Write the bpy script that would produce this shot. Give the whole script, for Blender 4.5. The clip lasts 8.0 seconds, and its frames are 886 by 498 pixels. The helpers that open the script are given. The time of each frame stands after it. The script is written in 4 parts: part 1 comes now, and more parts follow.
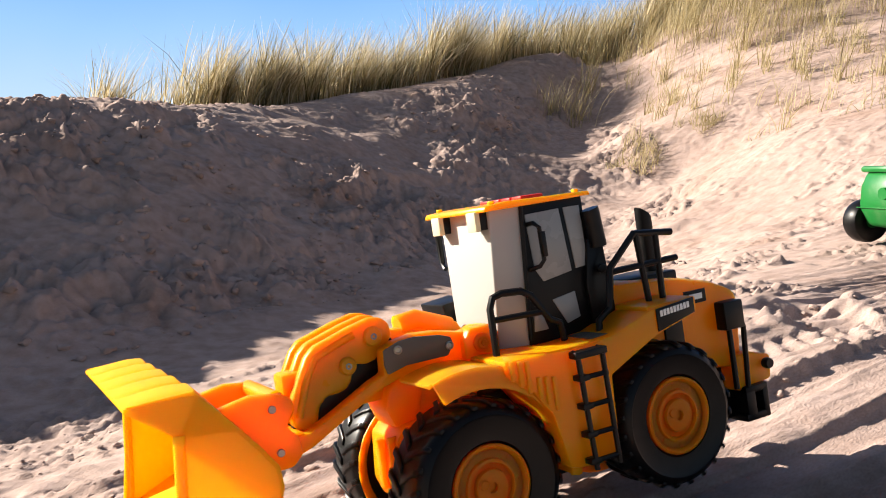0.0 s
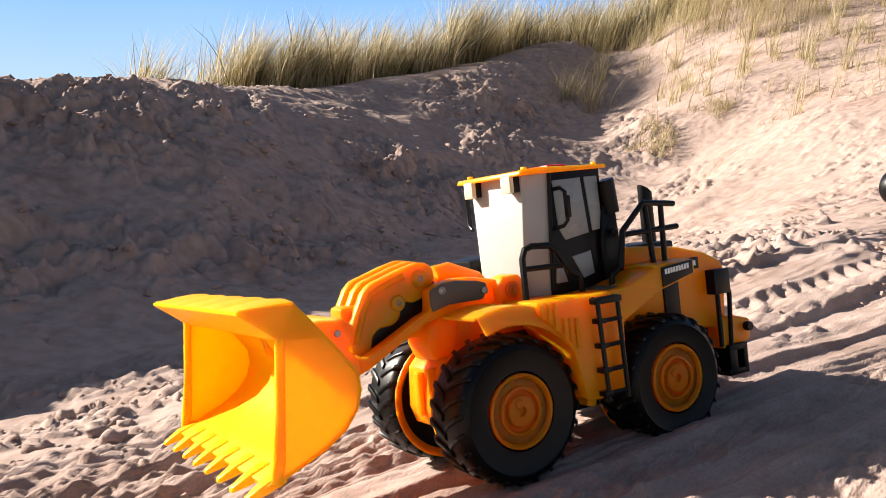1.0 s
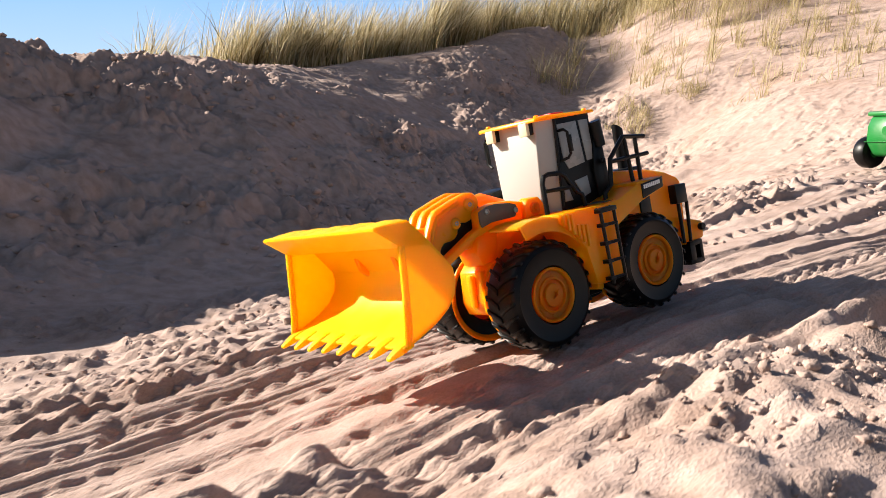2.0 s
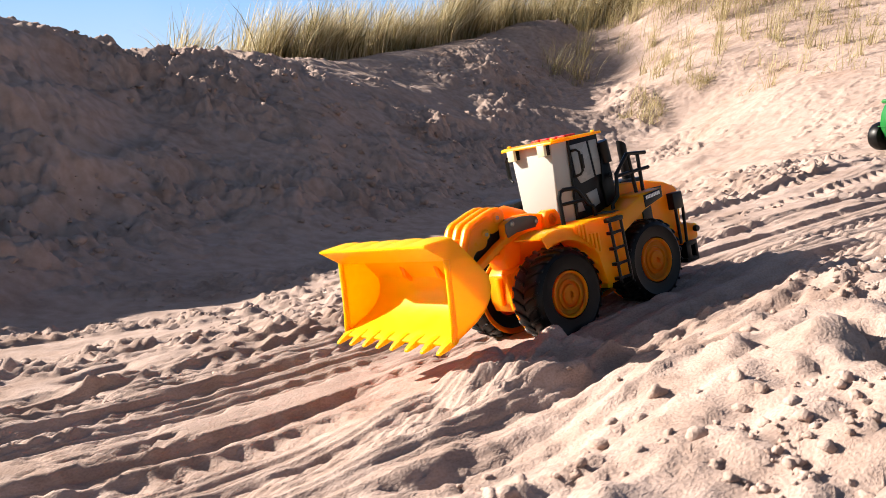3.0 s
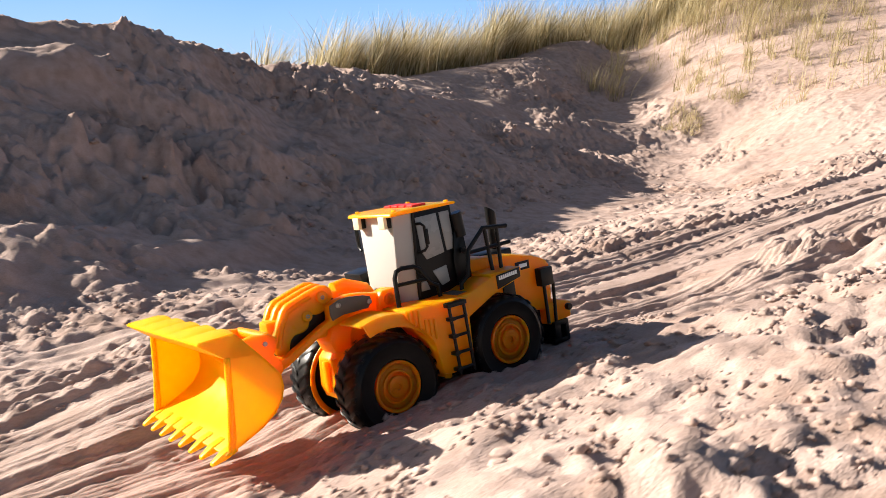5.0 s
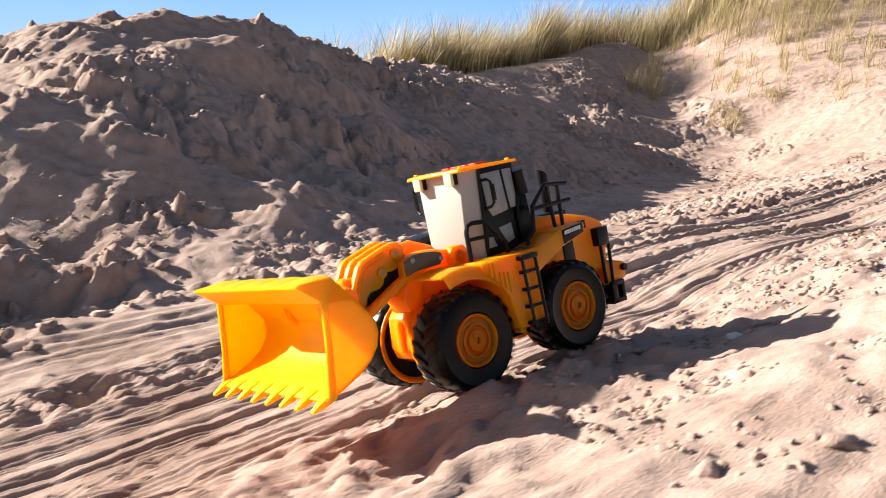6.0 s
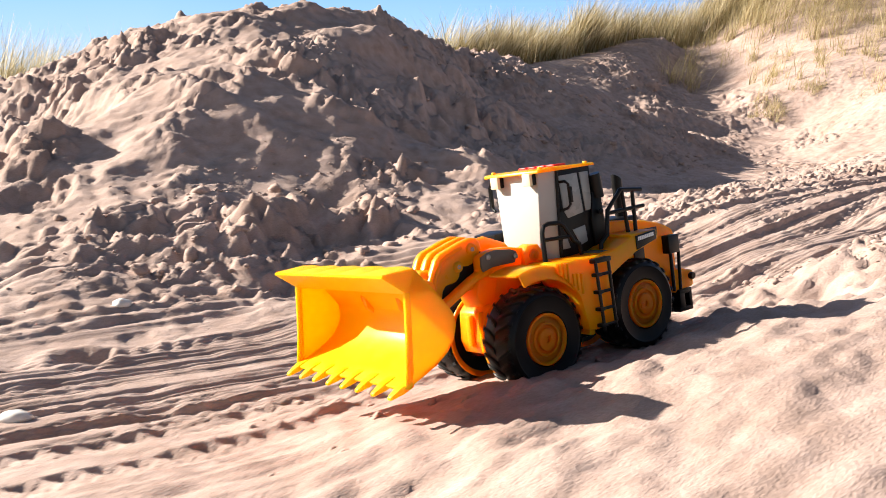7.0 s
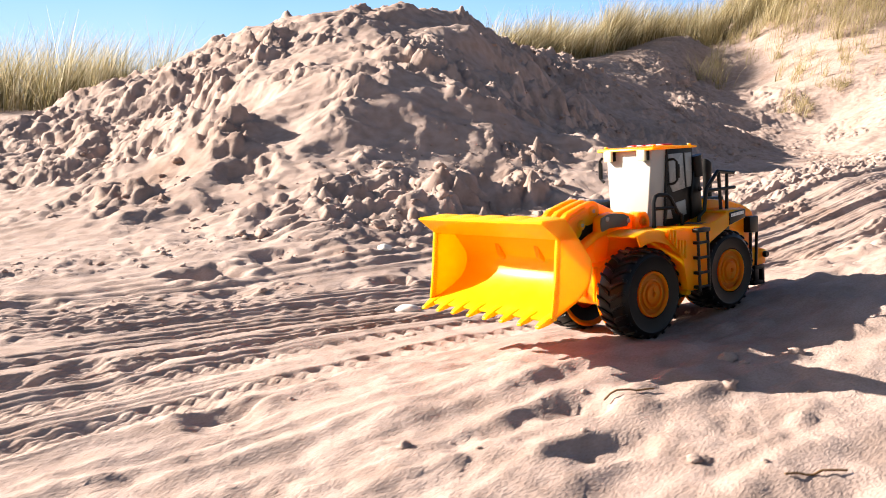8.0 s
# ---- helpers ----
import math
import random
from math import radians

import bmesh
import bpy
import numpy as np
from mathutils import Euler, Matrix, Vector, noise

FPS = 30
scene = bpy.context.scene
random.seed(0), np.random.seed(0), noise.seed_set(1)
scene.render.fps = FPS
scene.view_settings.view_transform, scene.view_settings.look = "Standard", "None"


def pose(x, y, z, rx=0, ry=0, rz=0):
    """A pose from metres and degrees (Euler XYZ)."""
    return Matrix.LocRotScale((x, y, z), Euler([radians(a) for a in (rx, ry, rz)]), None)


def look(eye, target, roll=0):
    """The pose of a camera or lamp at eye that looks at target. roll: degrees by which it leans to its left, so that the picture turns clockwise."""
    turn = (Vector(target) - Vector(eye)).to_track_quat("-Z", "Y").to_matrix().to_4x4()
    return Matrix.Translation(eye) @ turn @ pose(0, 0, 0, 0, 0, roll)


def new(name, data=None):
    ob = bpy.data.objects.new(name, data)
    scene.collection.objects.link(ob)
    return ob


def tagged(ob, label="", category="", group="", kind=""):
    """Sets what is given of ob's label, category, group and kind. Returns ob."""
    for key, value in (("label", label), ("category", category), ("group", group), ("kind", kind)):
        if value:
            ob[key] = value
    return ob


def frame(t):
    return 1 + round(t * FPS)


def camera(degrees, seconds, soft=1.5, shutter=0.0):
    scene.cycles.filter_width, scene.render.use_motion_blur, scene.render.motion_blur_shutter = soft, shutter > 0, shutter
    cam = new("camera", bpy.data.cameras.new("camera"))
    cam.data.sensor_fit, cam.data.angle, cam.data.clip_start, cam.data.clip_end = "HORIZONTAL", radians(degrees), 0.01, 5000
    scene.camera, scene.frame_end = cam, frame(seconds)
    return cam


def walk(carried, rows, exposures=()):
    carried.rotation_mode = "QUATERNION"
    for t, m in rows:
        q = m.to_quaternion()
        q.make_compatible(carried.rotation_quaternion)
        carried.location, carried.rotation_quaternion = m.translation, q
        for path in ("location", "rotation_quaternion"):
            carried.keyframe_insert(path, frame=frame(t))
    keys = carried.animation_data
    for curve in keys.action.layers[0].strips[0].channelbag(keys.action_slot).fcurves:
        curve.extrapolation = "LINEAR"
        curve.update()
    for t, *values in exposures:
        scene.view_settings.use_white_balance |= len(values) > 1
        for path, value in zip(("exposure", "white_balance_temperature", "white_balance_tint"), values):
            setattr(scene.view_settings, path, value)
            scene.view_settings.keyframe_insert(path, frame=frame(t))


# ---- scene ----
cam = camera(53.8, 8.0, soft=0.6, shutter=0.2)
PATH = [
    (0, (0.056, -0.016, 1.005), (0.027, 1.976, 0.828), -0.0),
    (0.5, (-0.086, -0.158, 0.964), (-0.113, 1.833, 0.78), 0.1),
    (1, (-0.211, -0.307, 0.953), (-0.209, 1.682, 0.751), 0.4),
    (1.5, (-0.362, -0.497, 0.915), (-0.294, 1.49, 0.693), 0.7),
    (2, (-0.513, -0.699, 0.889), (-0.398, 1.284, 0.655), 0.8),
    (3.3, (-0.826, -1.064, 0.859), (-0.687, 0.915, 0.606), 0.6),
    (3.5, (-0.866, -1.11, 0.854), (-0.722, 0.869, 0.604), 0.7),
    (4, (-0.974, -1.221, 0.842), (-0.827, 0.759, 0.601), 0.8),
    (4.2, (-1.026, -1.269, 0.838), (-0.88, 0.712, 0.6), 0.7),
    (5.3, (-1.51, -1.664, 0.741), (-1.355, 0.32, 0.541), 0.6),
    (5.5, (-1.628, -1.741, 0.72), (-1.469, 0.242, 0.518), 0.8),
    (6, (-1.896, -1.936, 0.674), (-1.736, 0.048, 0.476), 1.0),
    (6.5, (-2.209, -2.117, 0.616), (-2.045, -0.134, 0.417), 1.2),
    (7, (-2.474, -2.303, 0.574), (-2.307, -0.321, 0.37), 1.3),
    (7.5, (-2.744, -2.514, 0.545), (-2.574, -0.532, 0.335), 1.5),
    (8, (-2.958, -2.688, 0.512), (-2.786, -0.706, 0.302), 1.5),
]
walk(cam, [(t, look(eye, target, roll)) for t, eye, target, roll in PATH], ((0.0, 1.58), (3.5, 1.58), (5.5, 1.58), (8.0, 1.86)))

# ---- light: low sun beyond the bank, clear sky ----
SUN_AZ, SUN_EL = 160.0, 24.0
world = bpy.data.worlds.new("clear_sky")
scene.world = world
world.use_nodes = True
wn = world.node_tree
sky = wn.nodes.new("ShaderNodeTexSky")
sky.sky_type, sky.sun_disc = "NISHITA", False
sky.sun_elevation, sky.sun_rotation = radians(SUN_EL), radians(90 - SUN_AZ)
sky.dust_density, sky.ozone_density, sky.air_density = 1.2, 0.4, 0.9
back = wn.nodes["Background"]
back.inputs["Strength"].default_value = 0.036
wn.links.new(sky.outputs["Color"], back.inputs["Color"])
sun = new("sun", bpy.data.lights.new("sun", "SUN"))
sun.data.energy, sun.data.angle, sun.data.color = 4.8, radians(0.53), (1.0, 0.91, 0.79)
a, e = radians(SUN_AZ), radians(SUN_EL)
sun.matrix_world = look((math.cos(a) * math.cos(e) * 30, math.sin(a) * math.cos(e) * 30, math.sin(e) * 30), (0, 0, 0))
scene.view_settings.exposure = 1.55

# ---- materials ----


def material(name):
    m = bpy.data.materials.new(name)
    m.use_nodes = True
    n = m.node_tree.nodes
    return m, n, m.node_tree.links, n["Principled BSDF"]


def ramp(n, stops):
    r = n.new("ShaderNodeValToRGB")
    while len(r.color_ramp.elements) < len(stops):
        r.color_ramp.elements.new(0.5)
    for el, (p, c) in zip(r.color_ramp.elements, stops):
        el.position, el.color = p, (*c, 1)
    return r


def noise_tex(n, l, scale, detail=4.0, source="Object"):
    tc = n.new("ShaderNodeTexCoord")
    t = n.new("ShaderNodeTexNoise")
    t.inputs["Scale"].default_value, t.inputs["Detail"].default_value = scale, detail
    l.new(tc.outputs[source], t.inputs["Vector"])
    return t


def bump(n, l, b, height, strength, distance):
    k = n.new("ShaderNodeBump")
    k.inputs["Strength"].default_value, k.inputs["Distance"].default_value = strength, distance
    l.new(height, k.inputs["Height"])
    l.new(k.outputs["Normal"], b.inputs["Normal"])


def sand_material():
    m, n, l, b = material("sand")
    big, mid, fine = noise_tex(n, l, 1.3, 5), noise_tex(n, l, 22, 6), noise_tex(n, l, 420, 3)
    c1 = ramp(n, [(0.3, (0.380, 0.284, 0.248)), (0.7, (0.450, 0.343, 0.304))])
    c2 = ramp(n, [(0.3, (0.72, 0.69, 0.66)), (0.62, (1, 1, 1))])
    c3 = ramp(n, [(0.32, (0.80, 0.77, 0.74)), (0.55, (1, 1, 1)), (0.7, (1.06, 1.06, 1.06))])
    l.new(big.outputs["Fac"], c1.inputs["Fac"])
    l.new(mid.outputs["Fac"], c2.inputs["Fac"])
    l.new(fine.outputs["Fac"], c3.inputs["Fac"])
    out = c1.outputs["Color"]
    damp = noise_tex(n, l, 2.1, 9)
    damp.inputs["Roughness"].default_value = 0.68
    c4 = ramp(n, [(0.53, (1, 1, 1)), (0.66, (0.76, 0.70, 0.65))])
    l.new(damp.outputs["Fac"], c4.inputs["Fac"])
    for c in (c2, c3, c4):
        x = n.new("ShaderNodeMix")
        x.data_type, x.blend_type = "RGBA", "MULTIPLY"
        x.inputs["Factor"].default_value = 0.9
        l.new(out, x.inputs["A"])
        l.new(c.outputs["Color"], x.inputs["B"])
        out = x.outputs["Result"]
    l.new(out, b.inputs["Base Color"])
    b.inputs["Roughness"].default_value = 0.95
    b.inputs["Specular IOR Level"].default_value = 0.15
    add = n.new("ShaderNodeMath")
    add.operation = "ADD"
    grit = noise_tex(n, l, 210, 3)
    l.new(grit.outputs["Fac"], add.inputs[0])
    l.new(fine.outputs["Fac"], add.inputs[1])
    clump, crust = noise_tex(n, l, 46, 7), noise_tex(n, l, 9, 3)
    clump.inputs["Roughness"].default_value = 0.62
    patch = ramp(n, [(0.42, (0.15, 0.15, 0.15)), (0.6, (1, 1, 1))])
    l.new(crust.outputs["Fac"], patch.inputs["Fac"])
    lumps = n.new("ShaderNodeMath")
    lumps.operation = "MULTIPLY"
    l.new(clump.outputs["Fac"], lumps.inputs[0])
    l.new(patch.outputs["Color"], lumps.inputs[1])
    total = n.new("ShaderNodeMath")
    total.operation = "MULTIPLY_ADD"
    total.inputs[1].default_value = 3.6
    l.new(lumps.outputs["Value"], total.inputs[0])
    l.new(add.outputs["Value"], total.inputs[2])
    bump(n, l, b, total.outputs["Value"], 0.6, 0.0015)
    return m


def plastic(name, colour, rough=0.35, through_light=0.0, dust=0.12, glow_colour=None, depth=0.0):
    """Moulded toy plastic with a film of sand dust; thin walls let some light through."""
    m, n, l, b = material(name)
    t, f = noise_tex(n, l, 38, 6), noise_tex(n, l, 900, 2)
    r = ramp(n, [(0.52, (0, 0, 0)), (0.75, (dust, dust, dust))])
    l.new(t.outputs["Fac"], r.inputs["Fac"])
    x = n.new("ShaderNodeMix")
    x.data_type = "RGBA"
    x.inputs["A"].default_value, x.inputs["B"].default_value = (*colour, 1), (0.45, 0.37, 0.28, 1)
    l.new(r.outputs["Color"], x.inputs["Factor"])
    l.new(x.outputs["Result"], b.inputs["Base Color"])
    b.inputs["Specular IOR Level"].default_value = 0.4
    rr = n.new("ShaderNodeMapRange")
    rr.inputs["To Min"].default_value, rr.inputs["To Max"].default_value = rough - 0.06, rough + 0.22
    l.new(t.outputs["Fac"], rr.inputs["Value"])
    l.new(rr.outputs["Result"], b.inputs["Roughness"])
    bump(n, l, b, f.outputs["Fac"], 0.06, 0.0004)
    if depth:
        b.inputs["Subsurface Weight"].default_value = 0.9
        b.inputs["Subsurface Scale"].default_value = depth
        b.inputs["Subsurface Radius"].default_value = (1.0, 0.42, 0.05)
    if through_light:
        tr = n.new("ShaderNodeBsdfTranslucent")
        tr.inputs["Color"].default_value = (*(glow_colour or colour), 1)
        mix = n.new("ShaderNodeMixShader")
        mix.inputs["Fac"].default_value = through_light
        l.new(b.outputs["BSDF"], mix.inputs[1])
        l.new(tr.outputs["BSDF"], mix.inputs[2])
        l.new(mix.outputs["Shader"], n["Material Output"].inputs["Surface"])
    return m


def blade_material(name, stops):
    m, n, l, b = material(name)
    g = n.new("ShaderNodeNewGeometry")
    r = ramp(n, stops)
    l.new(g.outputs["Random Per Island"], r.inputs["Fac"])
    l.new(r.outputs["Color"], b.inputs["Base Color"])
    b.inputs["Roughness"].default_value = 0.55
    tr = n.new("ShaderNodeBsdfTranslucent")
    l.new(r.outputs["Color"], tr.inputs["Color"])
    mix = n.new("ShaderNodeMixShader")
    mix.inputs["Fac"].default_value = 0.5
    l.new(b.outputs["BSDF"], mix.inputs[1])
    l.new(tr.outputs["BSDF"], mix.inputs[2])
    l.new(mix.outputs["Shader"], n["Material Output"].inputs["Surface"])
    return m


SAND = sand_material()
YELLOW = plastic("yellow_plastic", (1.0, 0.37, 0.002), 0.25, 0.36, 0.02, (1.0, 0.33, 0.002), 0.035)
BUCKET = plastic("bucket_yellow_plastic", (1.0, 0.66, 0.003), 0.30, 0.44, 0.03, (1.0, 0.46, 0.001), 0.012)
ORANGE = plastic("orange_rim_plastic", (1.0, 0.26, 0.002), 0.34, 0.42, 0.02, (1.0, 0.17, 0.001), 0.02)
BLACK = plastic("black_plastic", (0.003, 0.003, 0.0035), 0.32, 0, 0.015)
RUBBER = plastic("black_tyre_plastic", (0.0025, 0.0025, 0.003), 0.30, 0, 0.015)
for glossy in (BLACK, RUBBER):
    glossy.node_tree.nodes["Principled BSDF"].inputs["Specular IOR Level"].default_value = 0.22
WHITE = plastic("off_white_plastic", (0.41, 0.42, 0.40), 0.36, 0.05, 0.04)
PANE = plastic("grey_window_plastic", (0.26, 0.27, 0.265), 0.2, 0, 0.05)
GREY = plastic("taupe_grey_plate", (0.11, 0.09, 0.07), 0.42, 0, 0.15)
MAT = plastic("grey_tread_mat", (0.08, 0.068, 0.055), 0.7, 0, 0.5)
RED = plastic("red_lamp_plastic", (0.75, 0.03, 0.01), 0.25, 0.2, 0.05)
LENS = plastic("cream_lamp_lens", (0.80, 0.74, 0.50), 0.15, 0.2, 0.05)
PRINT = plastic("white_print", (0.75, 0.75, 0.72), 0.4, 0, 0.05)
GREEN = plastic("green_plastic", (0.010, 0.15, 0.028), 0.28, 0.1, 0.08)
STEEL = plastic("screw_steel", (0.35, 0.33, 0.30), 0.35, 0, 0.2)
STEEL.node_tree.nodes["Principled BSDF"].inputs["Metallic"].default_value = 0.9
SHELL = plastic("pale_stone", (0.62, 0.60, 0.57), 0.6, 0, 0.3)
BARK = plastic("dry_stalk", (0.16, 0.085, 0.035), 0.75, 0, 0.3)
STRAW = blade_material("marram_blades", [(0.0, (0.07, 0.065, 0.02)), (0.25, (0.26, 0.20, 0.08)), (0.6, (0.52, 0.42, 0.24)), (0.85, (0.66, 0.58, 0.42)), (1.0, (0.13, 0.125, 0.035))])
DRY = blade_material("dry_marram_blades", [(0.0, (0.20, 0.16, 0.06)), (0.5, (0.40, 0.32, 0.16)), (1.0, (0.50, 0.42, 0.25))])

# ---- mesh helpers ----


def part(name, bm, mat, parent=None, label="", smooth=True):
    me = bpy.data.meshes.new(name)
    bmesh.ops.recalc_face_normals(bm, faces=bm.faces)
    bm.to_mesh(me)
    bm.free()
    me.materials.append(mat)
    if smooth:
        me.shade_smooth()
        me.set_sharp_from_angle(angle=radians(38))
    ob = new(name, me)
    ob.parent = parent
    if label:
        ob["label"] = label
    return ob


def soften(bm, width, segments=2):
    if width:
        edges = [x for x in bm.edges if len(x.link_faces) == 2 and x.calc_face_angle(0) > radians(25)]
        bmesh.ops.bevel(bm, geom=edges, offset=width, segments=segments, affect="EDGES", profile=0.5, clamp_overlap=True)


def merge(bm, other):
    me = bpy.data.meshes.new("joined")
    other.to_mesh(me)
    other.free()
    bm.from_mesh(me)
    bpy.data.meshes.remove(me)
    return bm


def prism(profile, y0, y1, bevel=0.0015):
    """A plate with an outline in x and z, from y0 to y1."""
    bm = bmesh.new()
    va = [bm.verts.new((x, y0, z)) for x, z in profile]
    vb = [bm.verts.new((x, y1, z)) for x, z in profile]
    bm.faces.new(va)
    bm.faces.new(vb[::-1])
    for i in range(len(va)):
        j = (i + 1) % len(va)
        bm.faces.new((va[i], vb[i], vb[j], va[j]))
    bmesh.ops.recalc_face_normals(bm, faces=bm.faces)
    soften(bm, bevel)
    return bm


def box(x0, x1, y0, y1, z0, z1, bevel=0.0015):
    return prism([(x0, z0), (x1, z0), (x1, z1), (x0, z1)], y0, y1, bevel)


def loft(rings, bevel=0.0):
    """Closed rings of equal length, joined one to the next and capped."""
    bm = bmesh.new()
    vs = [[bm.verts.new(p) for p in ring] for ring in rings]
    n = len(vs[0])
    for r, s in zip(vs, vs[1:]):
        for i in range(n):
            bm.faces.new((r[i], r[(i + 1) % n], s[(i + 1) % n], s[i]))
    bm.faces.new(vs[0][::-1])
    bm.faces.new(vs[-1])
    bmesh.ops.recalc_face_normals(bm, faces=bm.faces)
    soften(bm, bevel)
    return bm


def tube(points, r, sides=8):
    """A round rod along a line of points, with capped ends."""
    pts = [Vector(p) for p in points]
    rings = []
    for i, p in enumerate(pts):
        d = (pts[min(i + 1, len(pts) - 1)] - pts[max(i - 1, 0)]).normalized()
        up = Vector((0, 1, 0)) if abs(d.y) < 0.9 else Vector((1, 0, 0))
        s = d.cross(up).normalized()
        t = d.cross(s)
        rings.append([p + (s * math.cos(k) + t * math.sin(k)) * r for k in (2 * math.pi * q / sides for q in range(sides))])
    return loft(rings)


def lathe(profile, steps=40, closed=False):
    """(radius, y) pairs turned round the y axis."""
    bm = bmesh.new()
    rings = [[bm.verts.new((r * math.cos(2 * math.pi * k / steps), y, r * math.sin(2 * math.pi * k / steps))) for k in range(steps)] for r, y in profile]
    if closed:
        rings.append(rings[0])
    for a_, b_ in zip(rings, rings[1:]):
        for i in range(steps):
            bm.faces.new((a_[i], a_[(i + 1) % steps], b_[(i + 1) % steps], b_[i]))
    if not closed:
        bm.faces.new(rings[0])
        bm.faces.new(rings[-1][::-1])
    return bm


def disc(x, y, z, r, depth, steps=20):
    """A short round boss on a side face, its axis along y."""
    bm = lathe([(r * 0.9, -depth), (r, -depth * 0.5), (r, depth * 0.5), (r * 0.85, depth)], steps)
    bmesh.ops.translate(bm, vec=(x, y, z), verts=bm.verts)
    return bm

# ---- the sand: ridge lines of the place, smoothly joined, with relief on top ----
TRACK = [(2.2, 2.0, .98), (.95, 1.15, .815), (.35, .78, .77), (.13, .63, .745), (-.2, .35, .70), (-.6, .02, .615), (-.85, -.19, .56), (-1.45, -.65, .46), (-1.99, -1.12, .375), (-2.57, -1.55, .293), (-3.6, -2.2, .20)]
SHOULDER = [(1.2, .2, .85), (.3, .0, .765), (-.24, -.1, .715), (-.48, -.4, .685), (-.72, -.585, .64), (-1.1, -.9, .575), (-1.46, -1.27, .525), (-2.08, -1.54, .41), (-2.83, -1.72, .28), (-3.6, -2.5, .2)]
NEAR_SIDE = [(.5, -.6, .62), (-.5, -1.2, .52), (-1.5, -1.85, .40), (-2.6, -2.5, .17), (-3.4, -3.2, .1)]
INNER = [(.99, 2.47, .80), (.39, 1.19, .81), (0, 1.18, .717), (-.35, .55, .66), (-.75, .35, .59), (-1.2, .02, .54), (-1.61, -.38, .477), (-2.6, -.9, .26), (-3.15, -1.3, .245), (-4.5, -1.4, .22)]
TOE = [(.9, 4.6, .70), (.4, 4.05, .56), (-.52, 2.98, .57), (-.54, 2.0, .50), (-1.1, 1.8, .48), (-1.55, .9, .455), (-1.95, .55, .49), (-2.3, 0, .41), (-2.87, -.32, .41), (-3.6, -.28, .33), (-4.8, .2, .30)]
FACE = [(-.44, 3.87, .825), (-.82, 3.9, .97), (-.9, 2.95, .70), (-1.4, 3.0, .9), (-1.55, 2.3, .72), (-1.82, 1.5, .61), (-2.13, 1.64, .81), (-2.4, .75, .69), (-2.86, .67, .83), (-3.1, .16, .55), (-3.2, .58, .71), (-3.53, 1.05, .78), (-3.97, 1.0, .6), (-2.65, 1.36, .99)]
CREST = [(1.29, 8.4, 1.98), (1.1, 8.35, 2.09), (.6, 7.4, 1.63), (.55, 7.72, 1.85), (.27, 6.94, 1.57), (.03, 7.2, 1.72), (-.2, 6.06, 1.37), (-.6, 6.5, 1.58), (-.69, 5.57, 1.31), (-1.24, 5.3, 1.40), (-1.37, 4.2, 1.3), (-1.64, 3.33, 1.09), (-1.98, 2.82, 1.07), (-2.18, 2.03, 1.04), (-2.58, 2.26, 1.27), (-2.8, 2.12, 1.27), (-3.26, 1.8, 1.15), (-3.02, 1.98, 1.25), (-3.95, 1.8, .96), (-2.35, 2.6, 1.32), (-2.2, 3.0, 1.31), (-1.85, 3.8, 1.31)]
DUNE = [(1.18, 6.0, 1.18), (1.43, 5.4, .99), (1.78, 4.76, 1.15), (1.83, 3.95, 1.01), (2.27, 5.63, 1.49), (1.65, 5.95, 1.39), (1.7, 6.5, 1.51), (1.93, 7.8, 2.1), (3.5, 7.0, 2.3), (3.0, 4.5, 1.5), (3.0, 9.0, 3.0)]
VALLEY = [(1.27, 7.5, 1.5), (1.08, 6.3, 1.16), (.78, 5.2, .83)]
BEHIND = [(-2.8, 3.6, 1.1), (-3.4, 2.8, 1.0), (-4.4, 2.2, .75), (-1.9, 5.2, 1.30), (-1.2, 7.2, 1.42), (-.7, 8.4, 1.45), (.2, 9.5, 1.75), (1.2, 10.2, 2.0), (-4.5, 6, .95), (-6.7, 9.1, 1.15)]
RIDGES = np.array(TRACK + SHOULDER + NEAR_SIDE + VALLEY + INNER + TOE + FACE + CREST + DUNE + BEHIND)


def bend(r2):
    return r2 * np.log(r2 + 1e-12)


def sheet_weights(p, slack=0.002):
    n, xy = len(p), p[:, :2]
    k = bend(((xy[:, None] - xy[None]) ** 2).sum(-1)) + slack * np.eye(n)
    q = np.c_[np.ones(n), xy]
    return np.linalg.solve(np.block([[k, q], [q.T, np.zeros((3, 3))]]), np.r_[p[:, 2], 0, 0, 0])


SHEET = sheet_weights(RIDGES)


def step(lo, hi, v):
    t = np.clip((v - lo) / (hi - lo), 0, 1)
    return t * t * (3 - 2 * t)


def lie(x, y):
    """Height of the smooth sand, levelling out far away."""
    z = SHEET[-3] + SHEET[-2] * x + SHEET[-1] * y
    for w_, (px, py, _) in zip(SHEET.tolist(), RIDGES.tolist()):
        r2 = (x - px) ** 2 + (y - py) ** 2 + 1e-9
        z = z + w_ * (r2 * np.log(r2))
    far = step(7.5, 13, np.hypot(x + 0.5, y - 3.2))
    low = np.where(y > 4, 1.1, 0.3)
    return z * (1 - far) + low * far


LATTICE = np.random.RandomState(5).rand(256, 256).astype(np.float32)


